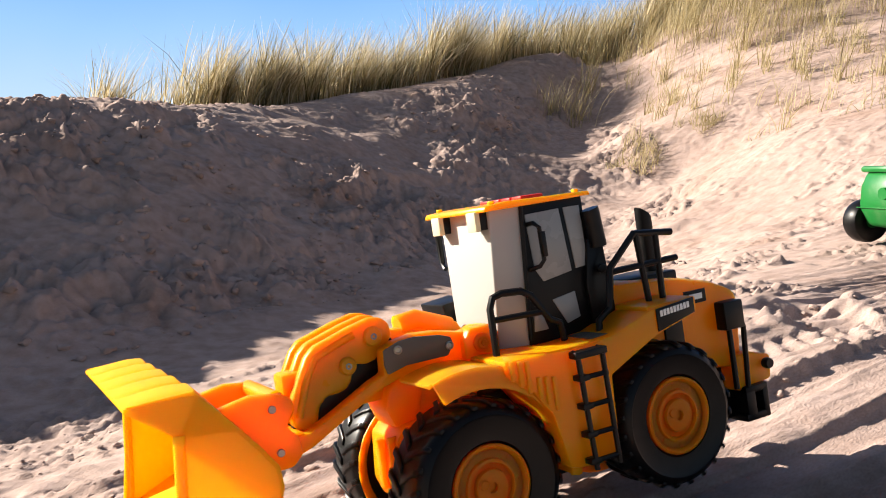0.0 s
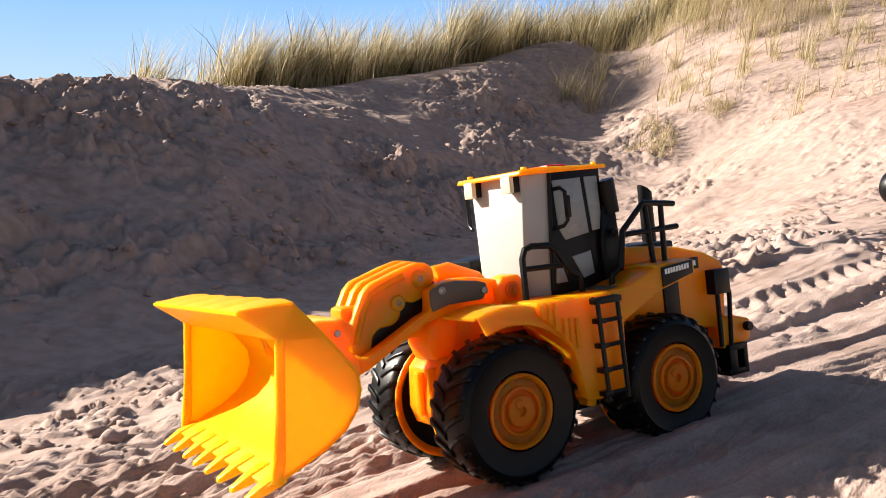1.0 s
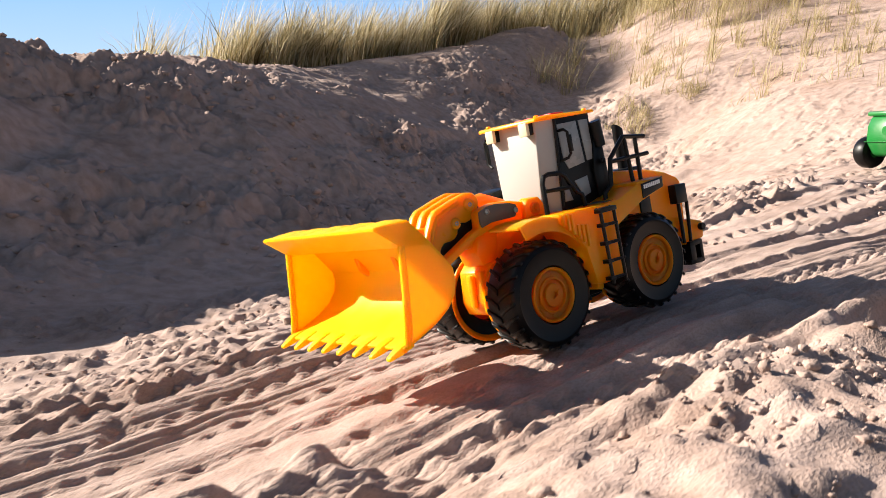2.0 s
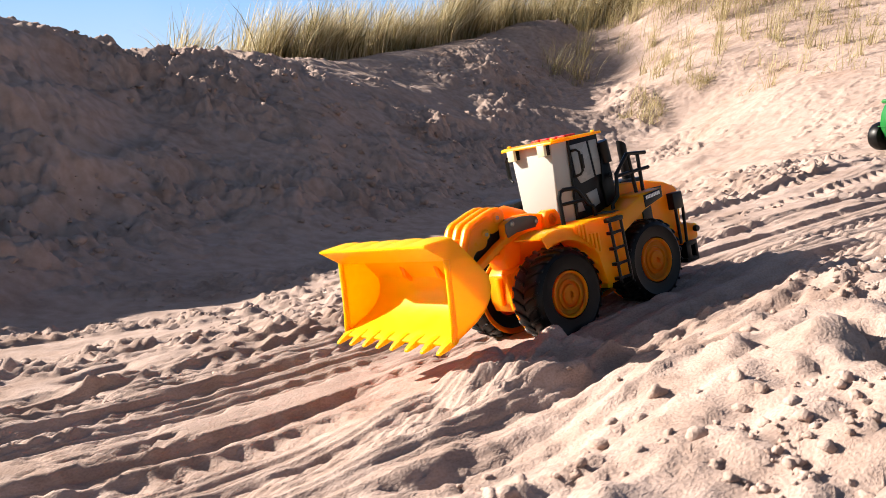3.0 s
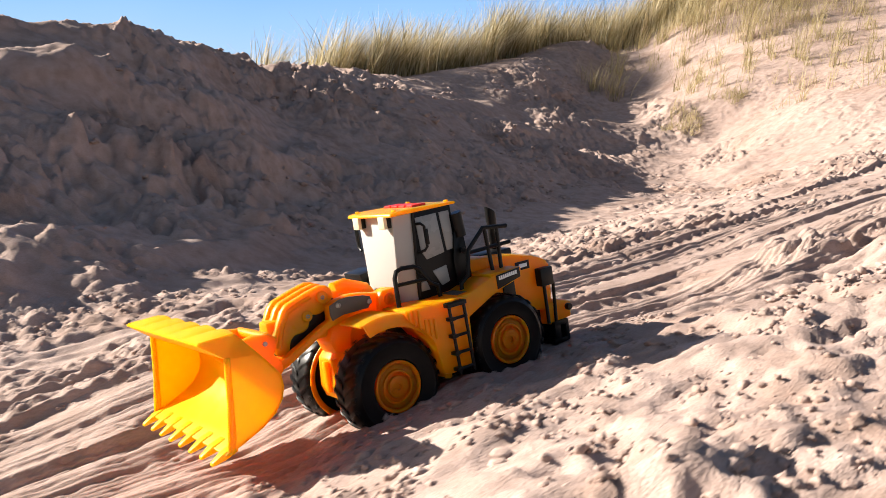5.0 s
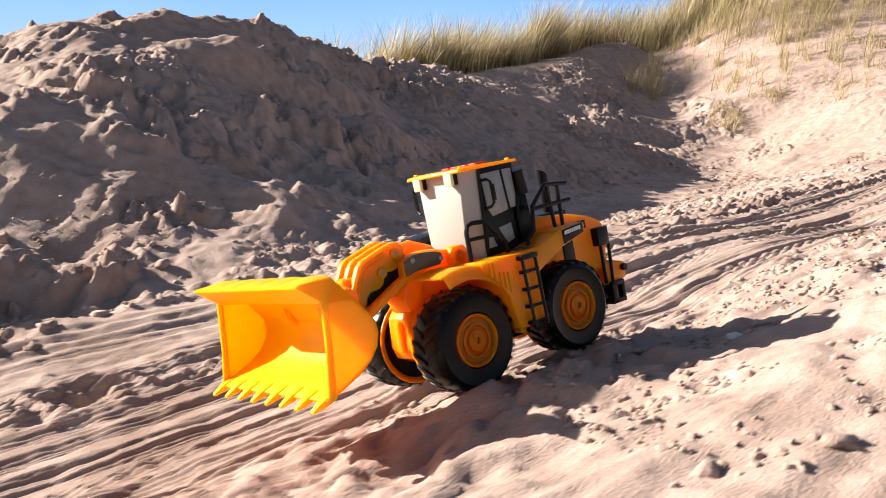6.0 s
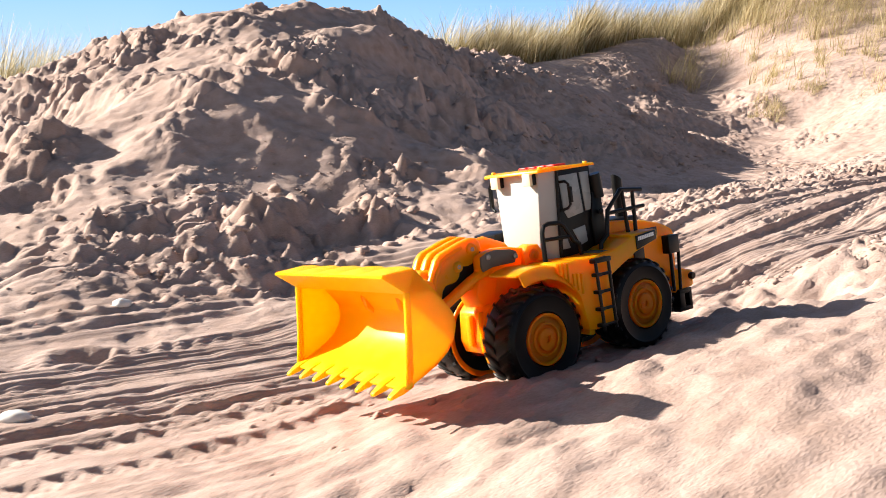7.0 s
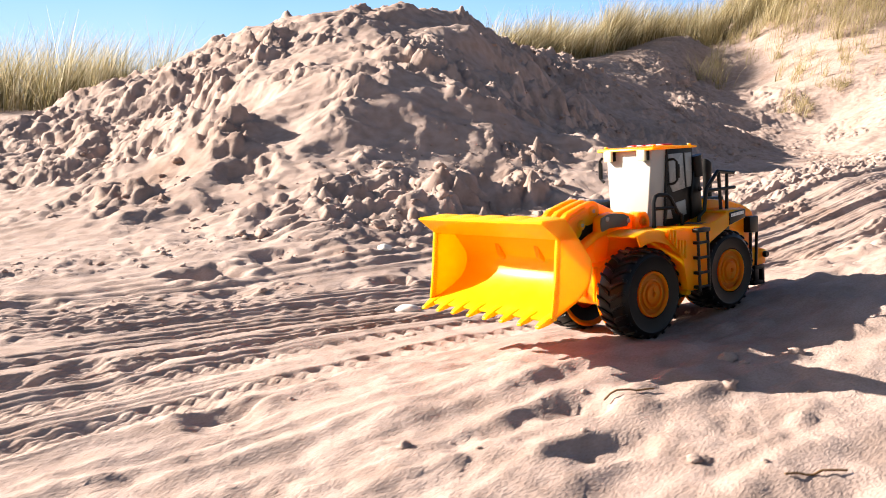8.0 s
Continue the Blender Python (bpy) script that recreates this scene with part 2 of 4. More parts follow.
def grain(x, y, seed=0):
    """Smooth random heights, 0 to 1, one swell per unit."""
    x, y = x + seed * 17.31, y + seed * 41.73
    i, j = np.floor(x).astype(int), np.floor(y).astype(int)
    f, g = x - i, y - j
    f, g = f * f * f * (f * (6 * f - 15) + 10), g * g * g * (g * (6 * g - 15) + 10)
    a_, b_, c_, d_ = (LATTICE[(i + p) % 256, (j + q) % 256] for p, q in ((0, 0), (1, 0), (0, 1), (1, 1)))
    return (a_ * (1 - f) + b_ * f) * (1 - g) + (c_ * (1 - f) + d_ * f) * g


def fbm(x, y, seed=0, octaves=4):
    t, amp, s = 0, 1.0, 0
    for k in range(octaves):
        t, s = t + amp * grain(x * 2.03 ** k, y * 2.03 ** k, seed + k), s + amp
        amp *= 0.5
    return t / s


def ridged(x, y, seed=0, octaves=4):
    t, amp, s = 0, 1.0, 0
    for k in range(octaves):
        t, s = t + amp * (1 - np.abs(2 * grain(x * 2.07 ** k, y * 2.07 ** k, seed + k) - 1)), s + amp
        amp *= 0.52
    return t / s


HEAD = radians(-147.5)
HX, HY = math.cos(HEAD), math.sin(HEAD)
ORIGIN = (0.131, 0.635)


def to_lane(x, y):
    """Along the drive, and to its left, from where the loader starts."""
    dx, dy = x - ORIGIN[0], y - ORIGIN[1]
    return dx * HX + dy * HY, -dx * HY + dy * HX


def from_lane(u, v):
    return ORIGIN[0] + u * HX - v * HY, ORIGIN[1] + u * HY + v * HX


# trodden hollows and small heaps beside the lane: x, y, radius, depth
HOLLOWS = [(-1.25, -1.16, .11, .07), (-1.42, -1.30, .07, .022), (-.30, -.42, .12, .045), (-.05, .05, .07, .03), (-.62, -.78, .09, .04), (-2.30, -.62, .06, .03),
           (-2.62, -.55, .05, .025), (-2.02, -.30, .07, .03), (-1.62, .18, .08, .03), (-2.9, -.95, .05, .02), (-3.3, -.9, .07, .025), (-1.88, -1.61, .085, .06), (.55, 1.15, .08, .02),
           (-3.31, -1.58, .04, .010), (-3.24, -1.60, .035, .010), (-3.10, -1.82, .04, .008), (-3.17, -.76, .05, .016), (-3.38, -1.65, .05, .010), (-4.17, .78, .12, .025), (-3.32, .02, .10, .03)]
HEAPS = [(-1.95, .42, .15, .05), (-1.72, .62, .14, .04), (-2.45, .12, .13, .045), (-2.66, -.05, .15, .05), (-2.2, .30, .13, .045), (-2.95, .05, .17, .055), (-3.05, .30, .15, .05)]


def blocks(x, y, size, seed=0):
    """Broken clods: each cell of a random mosaic stands at a height of its own."""
    gx, gy = x / size, y / size
    i, j = np.floor(gx).astype(int), np.floor(gy).astype(int)
    best, second, pick = np.full(x.shape, 9.0), np.full(x.shape, 9.0), np.zeros(x.shape)
    for a_ in (-1, 0, 1):
        for b_ in (-1, 0, 1):
            p, q = (i + a_ + seed * 31) % 256, (j + b_ + seed * 57) % 256
            r1, r2, r3 = LATTICE[p, q], LATTICE[q, p], LATTICE[(p + 91) % 256, (q + 47) % 256]
            d_ = np.hypot(gx - (i + a_ + r1), gy - (j + b_ + r2))
            closer = d_ < best
            second = np.where(closer, best, np.minimum(second, d_))
            pick = np.where(closer, r3, pick)
            best = np.where(closer, d_, best)
    return pick * step(0.0, 0.35, second - best) * (1 - 0.5 * best)



def over(mask, rule, *fields):
    """Works a rule out only where the mask holds."""
    out = np.zeros(mask.shape, np.float32)
    if mask.any():
        out[mask] = rule(*[f[mask] for f in fields])
    return out


def bank_relief(x, y, z, mound, rough):
    """Crumbling bank: slumps, terraces and broken clods."""
    wx, wy = x + 0.22 * (fbm(x * 2.2, y * 2.2, 71, 3) - 0.5), y + 0.22 * (fbm(x * 2.2, y * 2.2, 72, 3) - 0.5)
    d = 0.12 * (fbm(wx * 2.1, wy * 2.1, 11, 3) - 0.5) + 0.105 * (ridged(wx * 3.0, wy * 3.0, 12, 5) - 0.62) * (0.45 + 0.55 * rough)
    kx, ky = wx + 0.07 * (fbm(x * 13, y * 13, 73, 3) - 0.5), wy + 0.07 * (fbm(x * 13, y * 13, 74, 3) - 0.5)
    d += rough * (0.045 * (blocks(kx, ky, 0.13, 1) - 0.2) + 0.024 * (blocks(kx, ky, 0.05, 2) - 0.2))
    slump = step(0.50, 0.60, fbm(wx * 1.7, wy * 1.7, 82, 3))
    d += slump * (0.078 * (ridged(kx * 5, ky * 5, 83, 6) - 0.62) + 0.020 * blocks(kx, ky, 0.07, 8))
    d += (0.12 + 0.88 * np.maximum(rough, slump)) * 0.014 * (blocks(kx, ky, 0.028, 3) * step(0.38, 0.5, grain(x * 6, y * 6, 77)))
    ledge = np.sin((z + 0.16 * (fbm(x * 1.6, y * 1.6, 19, 3) - 0.5)) * 26)
    d += 0.024 * np.sign(ledge) * np.abs(ledge) ** 0.5 * step(0.46, 0.6, fbm(x * 0.9, y * 0.9, 21, 2))
    return mound * d


def lane_relief(u, v, x, y, lane, near, bank):
    """Driven lane: ruts, tread prints, long combed lines, thrown crumbs."""
    wob = 0.03 * (fbm(u * 0.9, v * 0 + 3, 31, 2) - 0.5) * 2
    fresh = np.maximum(0, 1 - ((np.abs(v - wob * 0.4) - 0.054) / 0.027) ** 4)
    older = np.maximum(0, 1 - ((np.abs(v + 0.22 + wob * 3) - 0.06) / 0.028) ** 4)
    other = np.maximum(0, 1 - ((np.abs(v - 0.20 - wob * 2.5) - 0.06) / 0.03) ** 4)
    press = np.clip(fresh + 0.8 * older * (1 - 0.75 * step(2.4, 3.4, u)) + 0.6 * other, 0, 1) * lane
    d = -0.010 * press
    combed = lane * step(0.35, 0.55, fbm(u * 0.8, v * 6, 33, 2))
    drift = v + 0.012 * fbm(u * 1.2, v * 0, 35, 2)
    d += combed * 0.0017 * np.sin(drift * (2 * np.pi / 0.0105)) * (0.55 + 0.45 * press)
    d += combed * 0.0035 * np.sin(v * (2 * np.pi / 0.05) + 5 * fbm(u * 0.7, v * 4, 34, 2)) * (1 - press)
    edge = np.clip(4 * press * (1 - press), 0, 1) + 0.25 * press
    lug = np.sin((u + 0.6 * np.abs(v)) * (2 * np.pi / 0.034))
    d += edge * 0.0032 * (0.3 + 1.1 * fbm(u * 9, v * 20, 47, 2)) * np.sign(lug) * np.abs(lug) ** 0.5 * step(0.36, 0.55, fbm(u * 1.3, v * 9, 36, 2))
    calm = 1 - 0.6 * step(2.4, 3.2, u)
    d += lane * 0.012 * (ridged(u * 2.6, v * 13, 37, 4) - 0.64) * (1 - 0.75 * press) * calm
    crumb = step(0.45, 0.62, fbm(u * 1.6, v * 7, 38, 3)) * (1 - press) * near * (1 - bank) * calm * (1 - 0.8 * step(0.25, 0.4, v))
    d += crumb * 0.030 * (np.maximum(fbm(x * 26, y * 26, 39, 2), 0.44) - 0.44) + crumb * 0.014 * blocks(x, y, 0.022, 5)
    return d


def shoulder_relief(u, v, x, y, near, rough):
    """Trodden sand on the near side of the lane, calmer lower down."""
    edge_ = step(0.26, 0.42, v) * (1 - 0.8 * step(0.9, 1.5, v)) * near
    wild = edge_ * (1 - 0.6 * step(1.5, 2.2, u))
    d = wild * (0.012 * (fbm(x * 6, y * 6, 43, 3) - 0.6) + 0.034 * (np.maximum(fbm(x * 15, y * 15, 45, 4), 0.47) - 0.5))
    d += wild * (0.008 * blocks(x, y, 0.045, 6) * step(0.4, 0.6, fbm(x * 5, y * 5, 46, 2)) + 0.008 * blocks(x, y, 0.016, 7) * step(0.4, 0.5, grain(x * 7, y * 7, 78)))
    d += edge_ * (0.016 * (ridged(u * 1.3, v * 9, 63, 4) - 0.64) + 0.010 * (ridged(u * 5, v * 22, 64, 3) - 0.62))
    return d


def relief(x, y, z, slope):
    u, v = to_lane(x, y)
    near = 1 - step(3.0, 9.0, np.hypot(x + 1, y - 1))
    bank = step(0.18, 0.45, slope) * (1 - step(1.2, 1.6, x) * 0.85)
    rough = step(0.50, 0.66, fbm(x * 1.1, y * 1.1, 3, 3))
    rough = np.maximum(rough, 0.6 - 0.6 * step(0.5, 1.3, np.hypot(x - 0.55, (y - 6.2) * 0.7)))
    crag = 1 - step(0.9, 1.7, np.hypot(x + 2.75, (y - 1.15) * 0.8))
    rough = np.maximum(rough, crag * step(0.36, 0.52, fbm(x * 1.9, y * 1.9, 81, 3)))
    mound = np.maximum(bank, (1 - step(1.0, 1.9, np.hypot(x + 2.9, (y - 1.0) * 0.9))) * step(0.1, 0.3, slope))
    lane = (1 - step(0.42, 0.62, np.abs(v + 0.08))) * step(-6, -4, u)
    d = over(mound > 0.01, bank_relief, x, y, z, mound * (1 + 0.3 * crag), rough)
    # rolling sand everywhere
    open_dune = step(1.1, 1.7, x) * step(3.0, 4.2, y)
    d += 0.018 * (fbm(x * 4, y * 4, 22, 4) - 0.5) * (1 - bank * 0.5) * (1 - 0.6 * open_dune)
    d += near * 0.006 * (fbm(x * 28, y * 28, 24, 3) - 0.5)
    d += over((lane > 0.01) | ((near > 0.02) & (bank < 0.9)), lane_relief, u, v, x, y, lane, near, bank)
    d += over((v > 0.26) & (v < 1.6) & (near > 0.02), shoulder_relief, u, v, x, y, near, rough)
    # scattered dents
    d -= over((near > 0.02) & (mound < 0.9), lambda p, q, w_: w_ * 0.008 * step(0.45, 0.75, blocks(p, q, 0.16, 12) * (grain(p * 2.3, q * 2.3, 79) > 0.5)), x, y, near * (1 - mound) * step(0.1, 0.2, np.abs(v)))
    for hx, hy, r, deep in HOLLOWS:
        q = np.hypot(x - hx, y - hy) / r
        if q.min() < 2.2:
            q = q * (1 + 1.1 * (fbm(x * 10, y * 10, 51, 3) - 0.5)) + 0.5 * (ridged(x * 22, y * 22, 52, 3) - 0.6)
            d += -deep * (1 - step(0.35, 1.0, q)) + 0.25 * deep * step(0.8, 1.1, q) * (1 - step(1.1, 1.6, q)) * (0.3 + 1.4 * fbm(x * 14, y * 14, 55, 2))
    for hx, hy, r, high in HEAPS:
        q = np.hypot(x - hx, y - hy) / r
        if q.min() < 1.6:
            body = (1 - step(0.0, 1.0, q * (0.75 + 0.5 * fbm(x * 8, y * 8, 54, 3)))) * high * (0.1 + 0.9 * ridged(x * 7, y * 7, 53, 4))
            d += body + (q < 1) * (1 - q) * 0.018 * (blocks(x, y, 0.035, 9) - 0.15)
    # where the wheels run the sand is pressed to one level
    hold = (1 - step(0.11, 0.21, np.abs(v))) * step(-0.5, -0.2, u) * (1 - step(4.2, 4.6, u))
    return d * (1 - hold) + hold * np.clip(d, -0.012, 0.004)


def top(x, y):
    """Height of the finished sand, worked out in short runs."""
    x, y = np.atleast_1d(np.asarray(x, np.float32)), np.atleast_1d(np.asarray(y, np.float32))
    out = np.empty(len(x), np.float32)
    for k in range(0, len(x), 8192):
        a_, b_ = x[k:k + 8192], y[k:k + 8192]
        z = lie(a_, b_)
        s = np.hypot((lie(a_ + 0.05, b_) - z) / 0.05, (lie(a_, b_ + 0.05) - z) / 0.05)
        out[k:k + 8192] = z + relief(a_, b_, z, s)
    return out


def spaced(lo, hi, stops):
    """Grid lines from lo to hi whose spacing follows (place, spacing) stops."""
    out, p = [lo], lo
    while p < hi:
        p += float(np.interp(p, [s[0] for s in stops], [s[1] for s in stops]))
        out.append(p)
    return np.array(out)


def build_ground():
    us = spaced(-90, 90, [(-90, 9), (-14, 0.5), (-7, 0.018), (-2.2, 0.010), (-1.0, 0.0085), (4.6, 0.0085), (5.6, 0.03), (9, 0.25), (90, 9)])
    vs = spaced(-90, 90, [(-90, 9), (-14, 0.4), (-7, 0.018), (-3.4, 0.012), (-1.4, 0.0085), (-0.55, 0.006), (-0.36, 0.0026), (0.30, 0.0026), (0.42, 0.0065), (0.75, 0.0065), (1.1, 0.02), (3, 0.2), (90, 9)])
    u, v = np.meshgrid(us, vs, indexing="ij")
    x, y = from_lane(u, v)
    z = top(x.ravel(), y.ravel()).reshape(x.shape)
    nu, nv = u.shape
    me = bpy.data.meshes.new("ground")
    me.vertices.add(nu * nv)
    me.vertices.foreach_set("co", np.stack([x, y, z], -1).astype(np.float32).ravel())
    idx = np.arange(nu * nv).reshape(nu, nv)
    quads = np.stack([idx[:-1, :-1], idx[:-1, 1:], idx[1:, 1:], idx[1:, :-1]], -1).reshape(-1, 4)
    n = len(quads)
    me.loops.add(n * 4)
    me.loops.foreach_set("vertex_index", quads.ravel().astype(np.int32))
    me.polygons.add(n)
    me.polygons.foreach_set("loop_start", np.arange(0, 4 * n, 4, dtype=np.int32))
    me.polygons.foreach_set("loop_total", np.full(n, 4, np.int32))
    me.update(calc_edges=True)
    if me.polygons[0].normal.z < 0:
        me.flip_normals()
    me.shade_smooth()
    me.materials.append(SAND)
    return tagged(new("ground", me), "pale dry dune sand with driven ruts, clods and a crumbling bank", "sand", kind="structure")


GROUND = build_ground()


def build_backdrop():
    """A plain distant sky, far beyond the dunes."""
    m, n, l, b = material("distant_sky")
    n.remove(b)
    em = n.new("ShaderNodeEmission")
    tc = n.new("ShaderNodeTexCoord")
    sep = n.new("ShaderNodeSeparateXYZ")
    rng_ = n.new("ShaderNodeMapRange")
    rng_.inputs["From Min"].default_value, rng_.inputs["From Max"].default_value = 0.0, 60.0
    r = ramp(n, [(0.10, (0.62, 0.80, 1.0)), (0.32, (0.36, 0.62, 1.0)), (0.55, (0.12, 0.38, 0.95)), (1.0, (0.07, 0.26, 0.8))])
    l.new(tc.outputs["Object"], sep.inputs["Vector"])
    l.new(sep.outputs["Z"], rng_.inputs["Value"])
    haze = noise_tex(n, l, 0.035, 3)
    mix = n.new("ShaderNodeMath")
    mix.operation = "MULTIPLY_ADD"
    mix.inputs[1].default_value, mix.inputs[2].default_value = 0.10, -0.05
    l.new(haze.outputs["Fac"], mix.inputs[0])
    add = n.new("ShaderNodeMath")
    l.new(rng_.outputs["Result"], add.inputs[0])
    l.new(mix.outputs["Value"], add.inputs[1])
    l.new(add.outputs["Value"], r.inputs["Fac"])
    l.new(r.outputs["Color"], em.inputs["Color"])
    em.inputs["Strength"].default_value = 0.36
    l.new(em.outputs["Emission"], n["Material Output"].inputs["Surface"])
    bm = bmesh.new()
    cols = []
    for k in range(25):
        q = radians(35 + 105 * k / 24)
        cols.append([bm.verts.new((120 * math.cos(q), 120 * math.sin(q), z)) for z in (-4, 15, 35, 60)])
    for c0, c1 in zip(cols, cols[1:]):
        for k in range(3):
            bm.faces.new((c0[k], c1[k], c1[k + 1], c0[k + 1]))
    return tagged(part("backdrop", bm, m), "clear pale blue sky above the dunes", "sky", kind="structure")


build_backdrop()


# ---- loose sand clods, crumbled from the bank and thrown up by wheels ----


def clods(name, label, xs, ys, sizes, sink=0.5):
    rng = np.random.RandomState(len(xs))
    base = bmesh.new()
    bmesh.ops.create_icosphere(base, subdivisions=2, radius=1)
    cv = np.array([v.co for v in base.verts])
    cf = np.array([[v.index for v in f.verts] for f in base.faces])
    base.free()
    zs = top(xs, ys)
    n, k = len(xs), len(cv)
    co = np.zeros((n, k, 3))
    for i in range(n):
        d = rng.randn(3, 3)
        lump = 1 + 0.26 * np.sin(cv @ d[0] * 2.6 + i) + 0.20 * np.sin(cv @ d[1] * 4 + 2 * i) + 0.14 * rng.randn(k)
        a_ = rng.rand() * 6.28
        p = cv * lump[:, None] * sizes[i] * (1 + 0.5 * rng.rand(3) * np.array([1, 1, -0.6]))
        co[i, :, 0] = xs[i] + p[:, 0] * math.cos(a_) - p[:, 1] * math.sin(a_)
        co[i, :, 1] = ys[i] + p[:, 0] * math.sin(a_) + p[:, 1] * math.cos(a_)
        co[i, :, 2] = zs[i] + p[:, 2] + sizes[i] * (0.5 - sink)
    faces = (cf[None] + (np.arange(n) * k)[:, None, None]).reshape(-1, 3)
    me = bpy.data.meshes.new(name)
    me.from_pydata(co.reshape(-1, 3).tolist(), [], faces.tolist())
    me.shade_smooth()
    me.materials.append(SAND)
    return tagged(new(name, me), label, "sand clods", kind="stuff")


def scatter_clods():
    rng = np.random.RandomState(8)
    u, v = rng.uniform(-1.0, 4.6, 9000), rng.uniform(-1.3, 0.8, 9000)
    x, y = from_lane(u, v)
    keep = (fbm(u * 1.6, v * 7, 38, 3) > 0.5) & ((np.abs(v) > 0.10) | (u < -0.3))
    keep &= rng.rand(9000) < np.where(np.abs(v + 0.1) < 0.5, 0.45, 0.8)
    keep &= (v < 0.25) | (u < 2.2) | (rng.rand(9000) < 0.25)
    x, y, v = x[keep], y[keep], v[keep]
    s = 0.0018 + 0.0045 * rng.rand(len(x)) ** 3 + 0.004 * (v > 0.3) * rng.rand(len(x)) ** 3
    hu, hv = rng.uniform(0.1, 2.6, 9000), rng.uniform(0.27, 0.80, 9000)
    hx, hy = from_lane(hu, hv)
    pick = (fbm(hx * 5, hy * 5, 46, 2) > 0.47) & (fbm(hx * 17, hy * 17, 48, 2) > 0.46)
    x, y = np.r_[x, hx[pick]], np.r_[y, hy[pick]]
    s = np.r_[s, 0.0013 + 0.0034 * rng.rand(int(pick.sum())) ** 3]
    clods("sand_crumbs", "small crumbs of damp sand strewn beside the wheel ruts", x, y, s)
    x, y = rng.uniform(-4.0, 0.9, 16000), rng.uniform(-0.6, 7.6, 16000)
    z = lie(x, y)
    sl = np.hypot((lie(x + 0.05, y) - z) / 0.05, (lie(x, y + 0.05) - z) / 0.05)
    keep = (to_lane(x, y)[1] < -0.5) & (sl > 0.2) & (fbm(x * 1.1, y * 1.1, 3, 3) > 0.49) & (fbm(x * 4, y * 4, 61, 2) > 0.46)
    x, y = x[keep], y[keep]
    s = 0.003 + 0.015 * rng.rand(len(x)) ** 5
    clods("bank_clods", "crumbled clods of damp sand on the bank", x, y, s)


scatter_clods()

def stone(x, y, size, seed):
    rng = random.Random(seed)
    bm = bmesh.new()
    bmesh.ops.create_icosphere(bm, subdivisions=3, radius=size)
    ax, ay = rng.uniform(1.0, 1.4), rng.uniform(0.8, 1.1)
    for v_ in bm.verts:
        k = 1 + 0.22 * noise.noise(v_.co / size * 1.3 + Vector((seed, 0, 0)))
        v_.co = Vector((v_.co.x * ax * k, v_.co.y * ay * k, v_.co.z * 0.62 * k))
    ob = part("stone", bm, SHELL)
    ob.location = (x, y, float(top(x, y)[0]) + size * 0.25)
    return tagged(ob, "small pale grey pebble half sunk in the sand", "pebble", group="pebbles on the sand")


def twig(x, y, turn, length, r, seed):
    rng = random.Random(seed)
    pts = []
    for k in range(9):
        t = k / 8
        px, py = x + math.cos(turn) * length * (t - 0.5), y + math.sin(turn) * length * (t - 0.5)
        px, py = px + 0.05 * length * math.sin(3 * t + seed), py + 0.05 * length * math.cos(2.4 * t)
        pts.append((px, py, float(top(px, py)[0]) + r * 0.7 + 0.002 * rng.random()))
    zs = [max(p[2] for p in pts[max(0, i_ - 1):i_ + 2]) for i_ in range(9)]
    ob = part("twig", tube([(p[0], p[1], z_) for p, z_ in zip(pts, zs)], r, 7), BARK)
    return tagged(ob, "thin dry brown stalk lying on the sand", "twig", group="stalks on the sand")


for k, (x, y, size) in enumerate(((-2.92, -0.70, 0.016), (-2.89, -1.26, 0.014), (-1.49, -1.00, 0.009))):
    stone(x, y, size, k + 1)
for k, (x, y, turn, length) in enumerate(((-2.60, -2.045, 0.15, 0.05), (-2.70, -1.87, 0.3, 0.05))):
    twig(x, y, turn, length, 0.001, k + 4)

# ---- dune grass ----


def grass(name, label, spots, mat, width=0.0075, lean=(0.32, 0.0), seed=3, segments=4, kind="stuff"):
    """Curved, tapered blades: spots are rows of x, y, height, spread."""
    rng = np.random.RandomState(seed)
    sp = np.array(spots)
    n = len(sp)
    z0 = top(sp[:, 0], sp[:, 1]) - 0.02
    ang = rng.rand(n) * 2 * np.pi
    tilt = sp[:, 3] * np.abs(rng.randn(n))
    dx, dy = np.cos(ang) * tilt + lean[0] * (0.4 + 0.8 * rng.rand(n)), np.sin(ang) * tilt + lean[1]
    hgt = sp[:, 2]
    face = rng.rand(n) * np.pi
    t = np.linspace(0, 1, segments + 1)[None]
    cx = sp[:, :1] + (dx * hgt)[:, None] * (0.25 * t + 0.75 * t ** 2.2)
    cy = sp[:, 1:2] + (dy * hgt)[:, None] * (0.25 * t + 0.75 * t ** 2.2)
    droop = 0.22 * (dx ** 2 + dy ** 2)
    cz = z0[:, None] + hgt[:, None] * (t - droop[:, None] * t ** 3)
    w_ = width * (0.6 + 0.8 * rng.rand(n))[:, None] * (1 - 0.92 * t ** 1.6) * 0.5
    ex, ey = np.cos(face)[:, None] * w_, np.sin(face)[:, None] * w_
    co = np.stack([np.stack([cx - ex, cy - ey, cz], -1), np.stack([cx + ex, cy + ey, cz], -1)], 2).reshape(n, -1, 3)
    k = co.shape[1]
    one = np.array([[2 * s, 2 * s + 1, 2 * s + 3, 2 * s + 2] for s in range(segments)])
    faces = (one[None] + (np.arange(n) * k)[:, None, None]).reshape(-1, 4)
    me = bpy.data.meshes.new(name)
    me.from_pydata(co.reshape(-1, 3).tolist(), [], faces.tolist())
    me.materials.append(mat)
    return tagged(new(name, me), label, "grass", kind=kind) if kind else new(name, me)


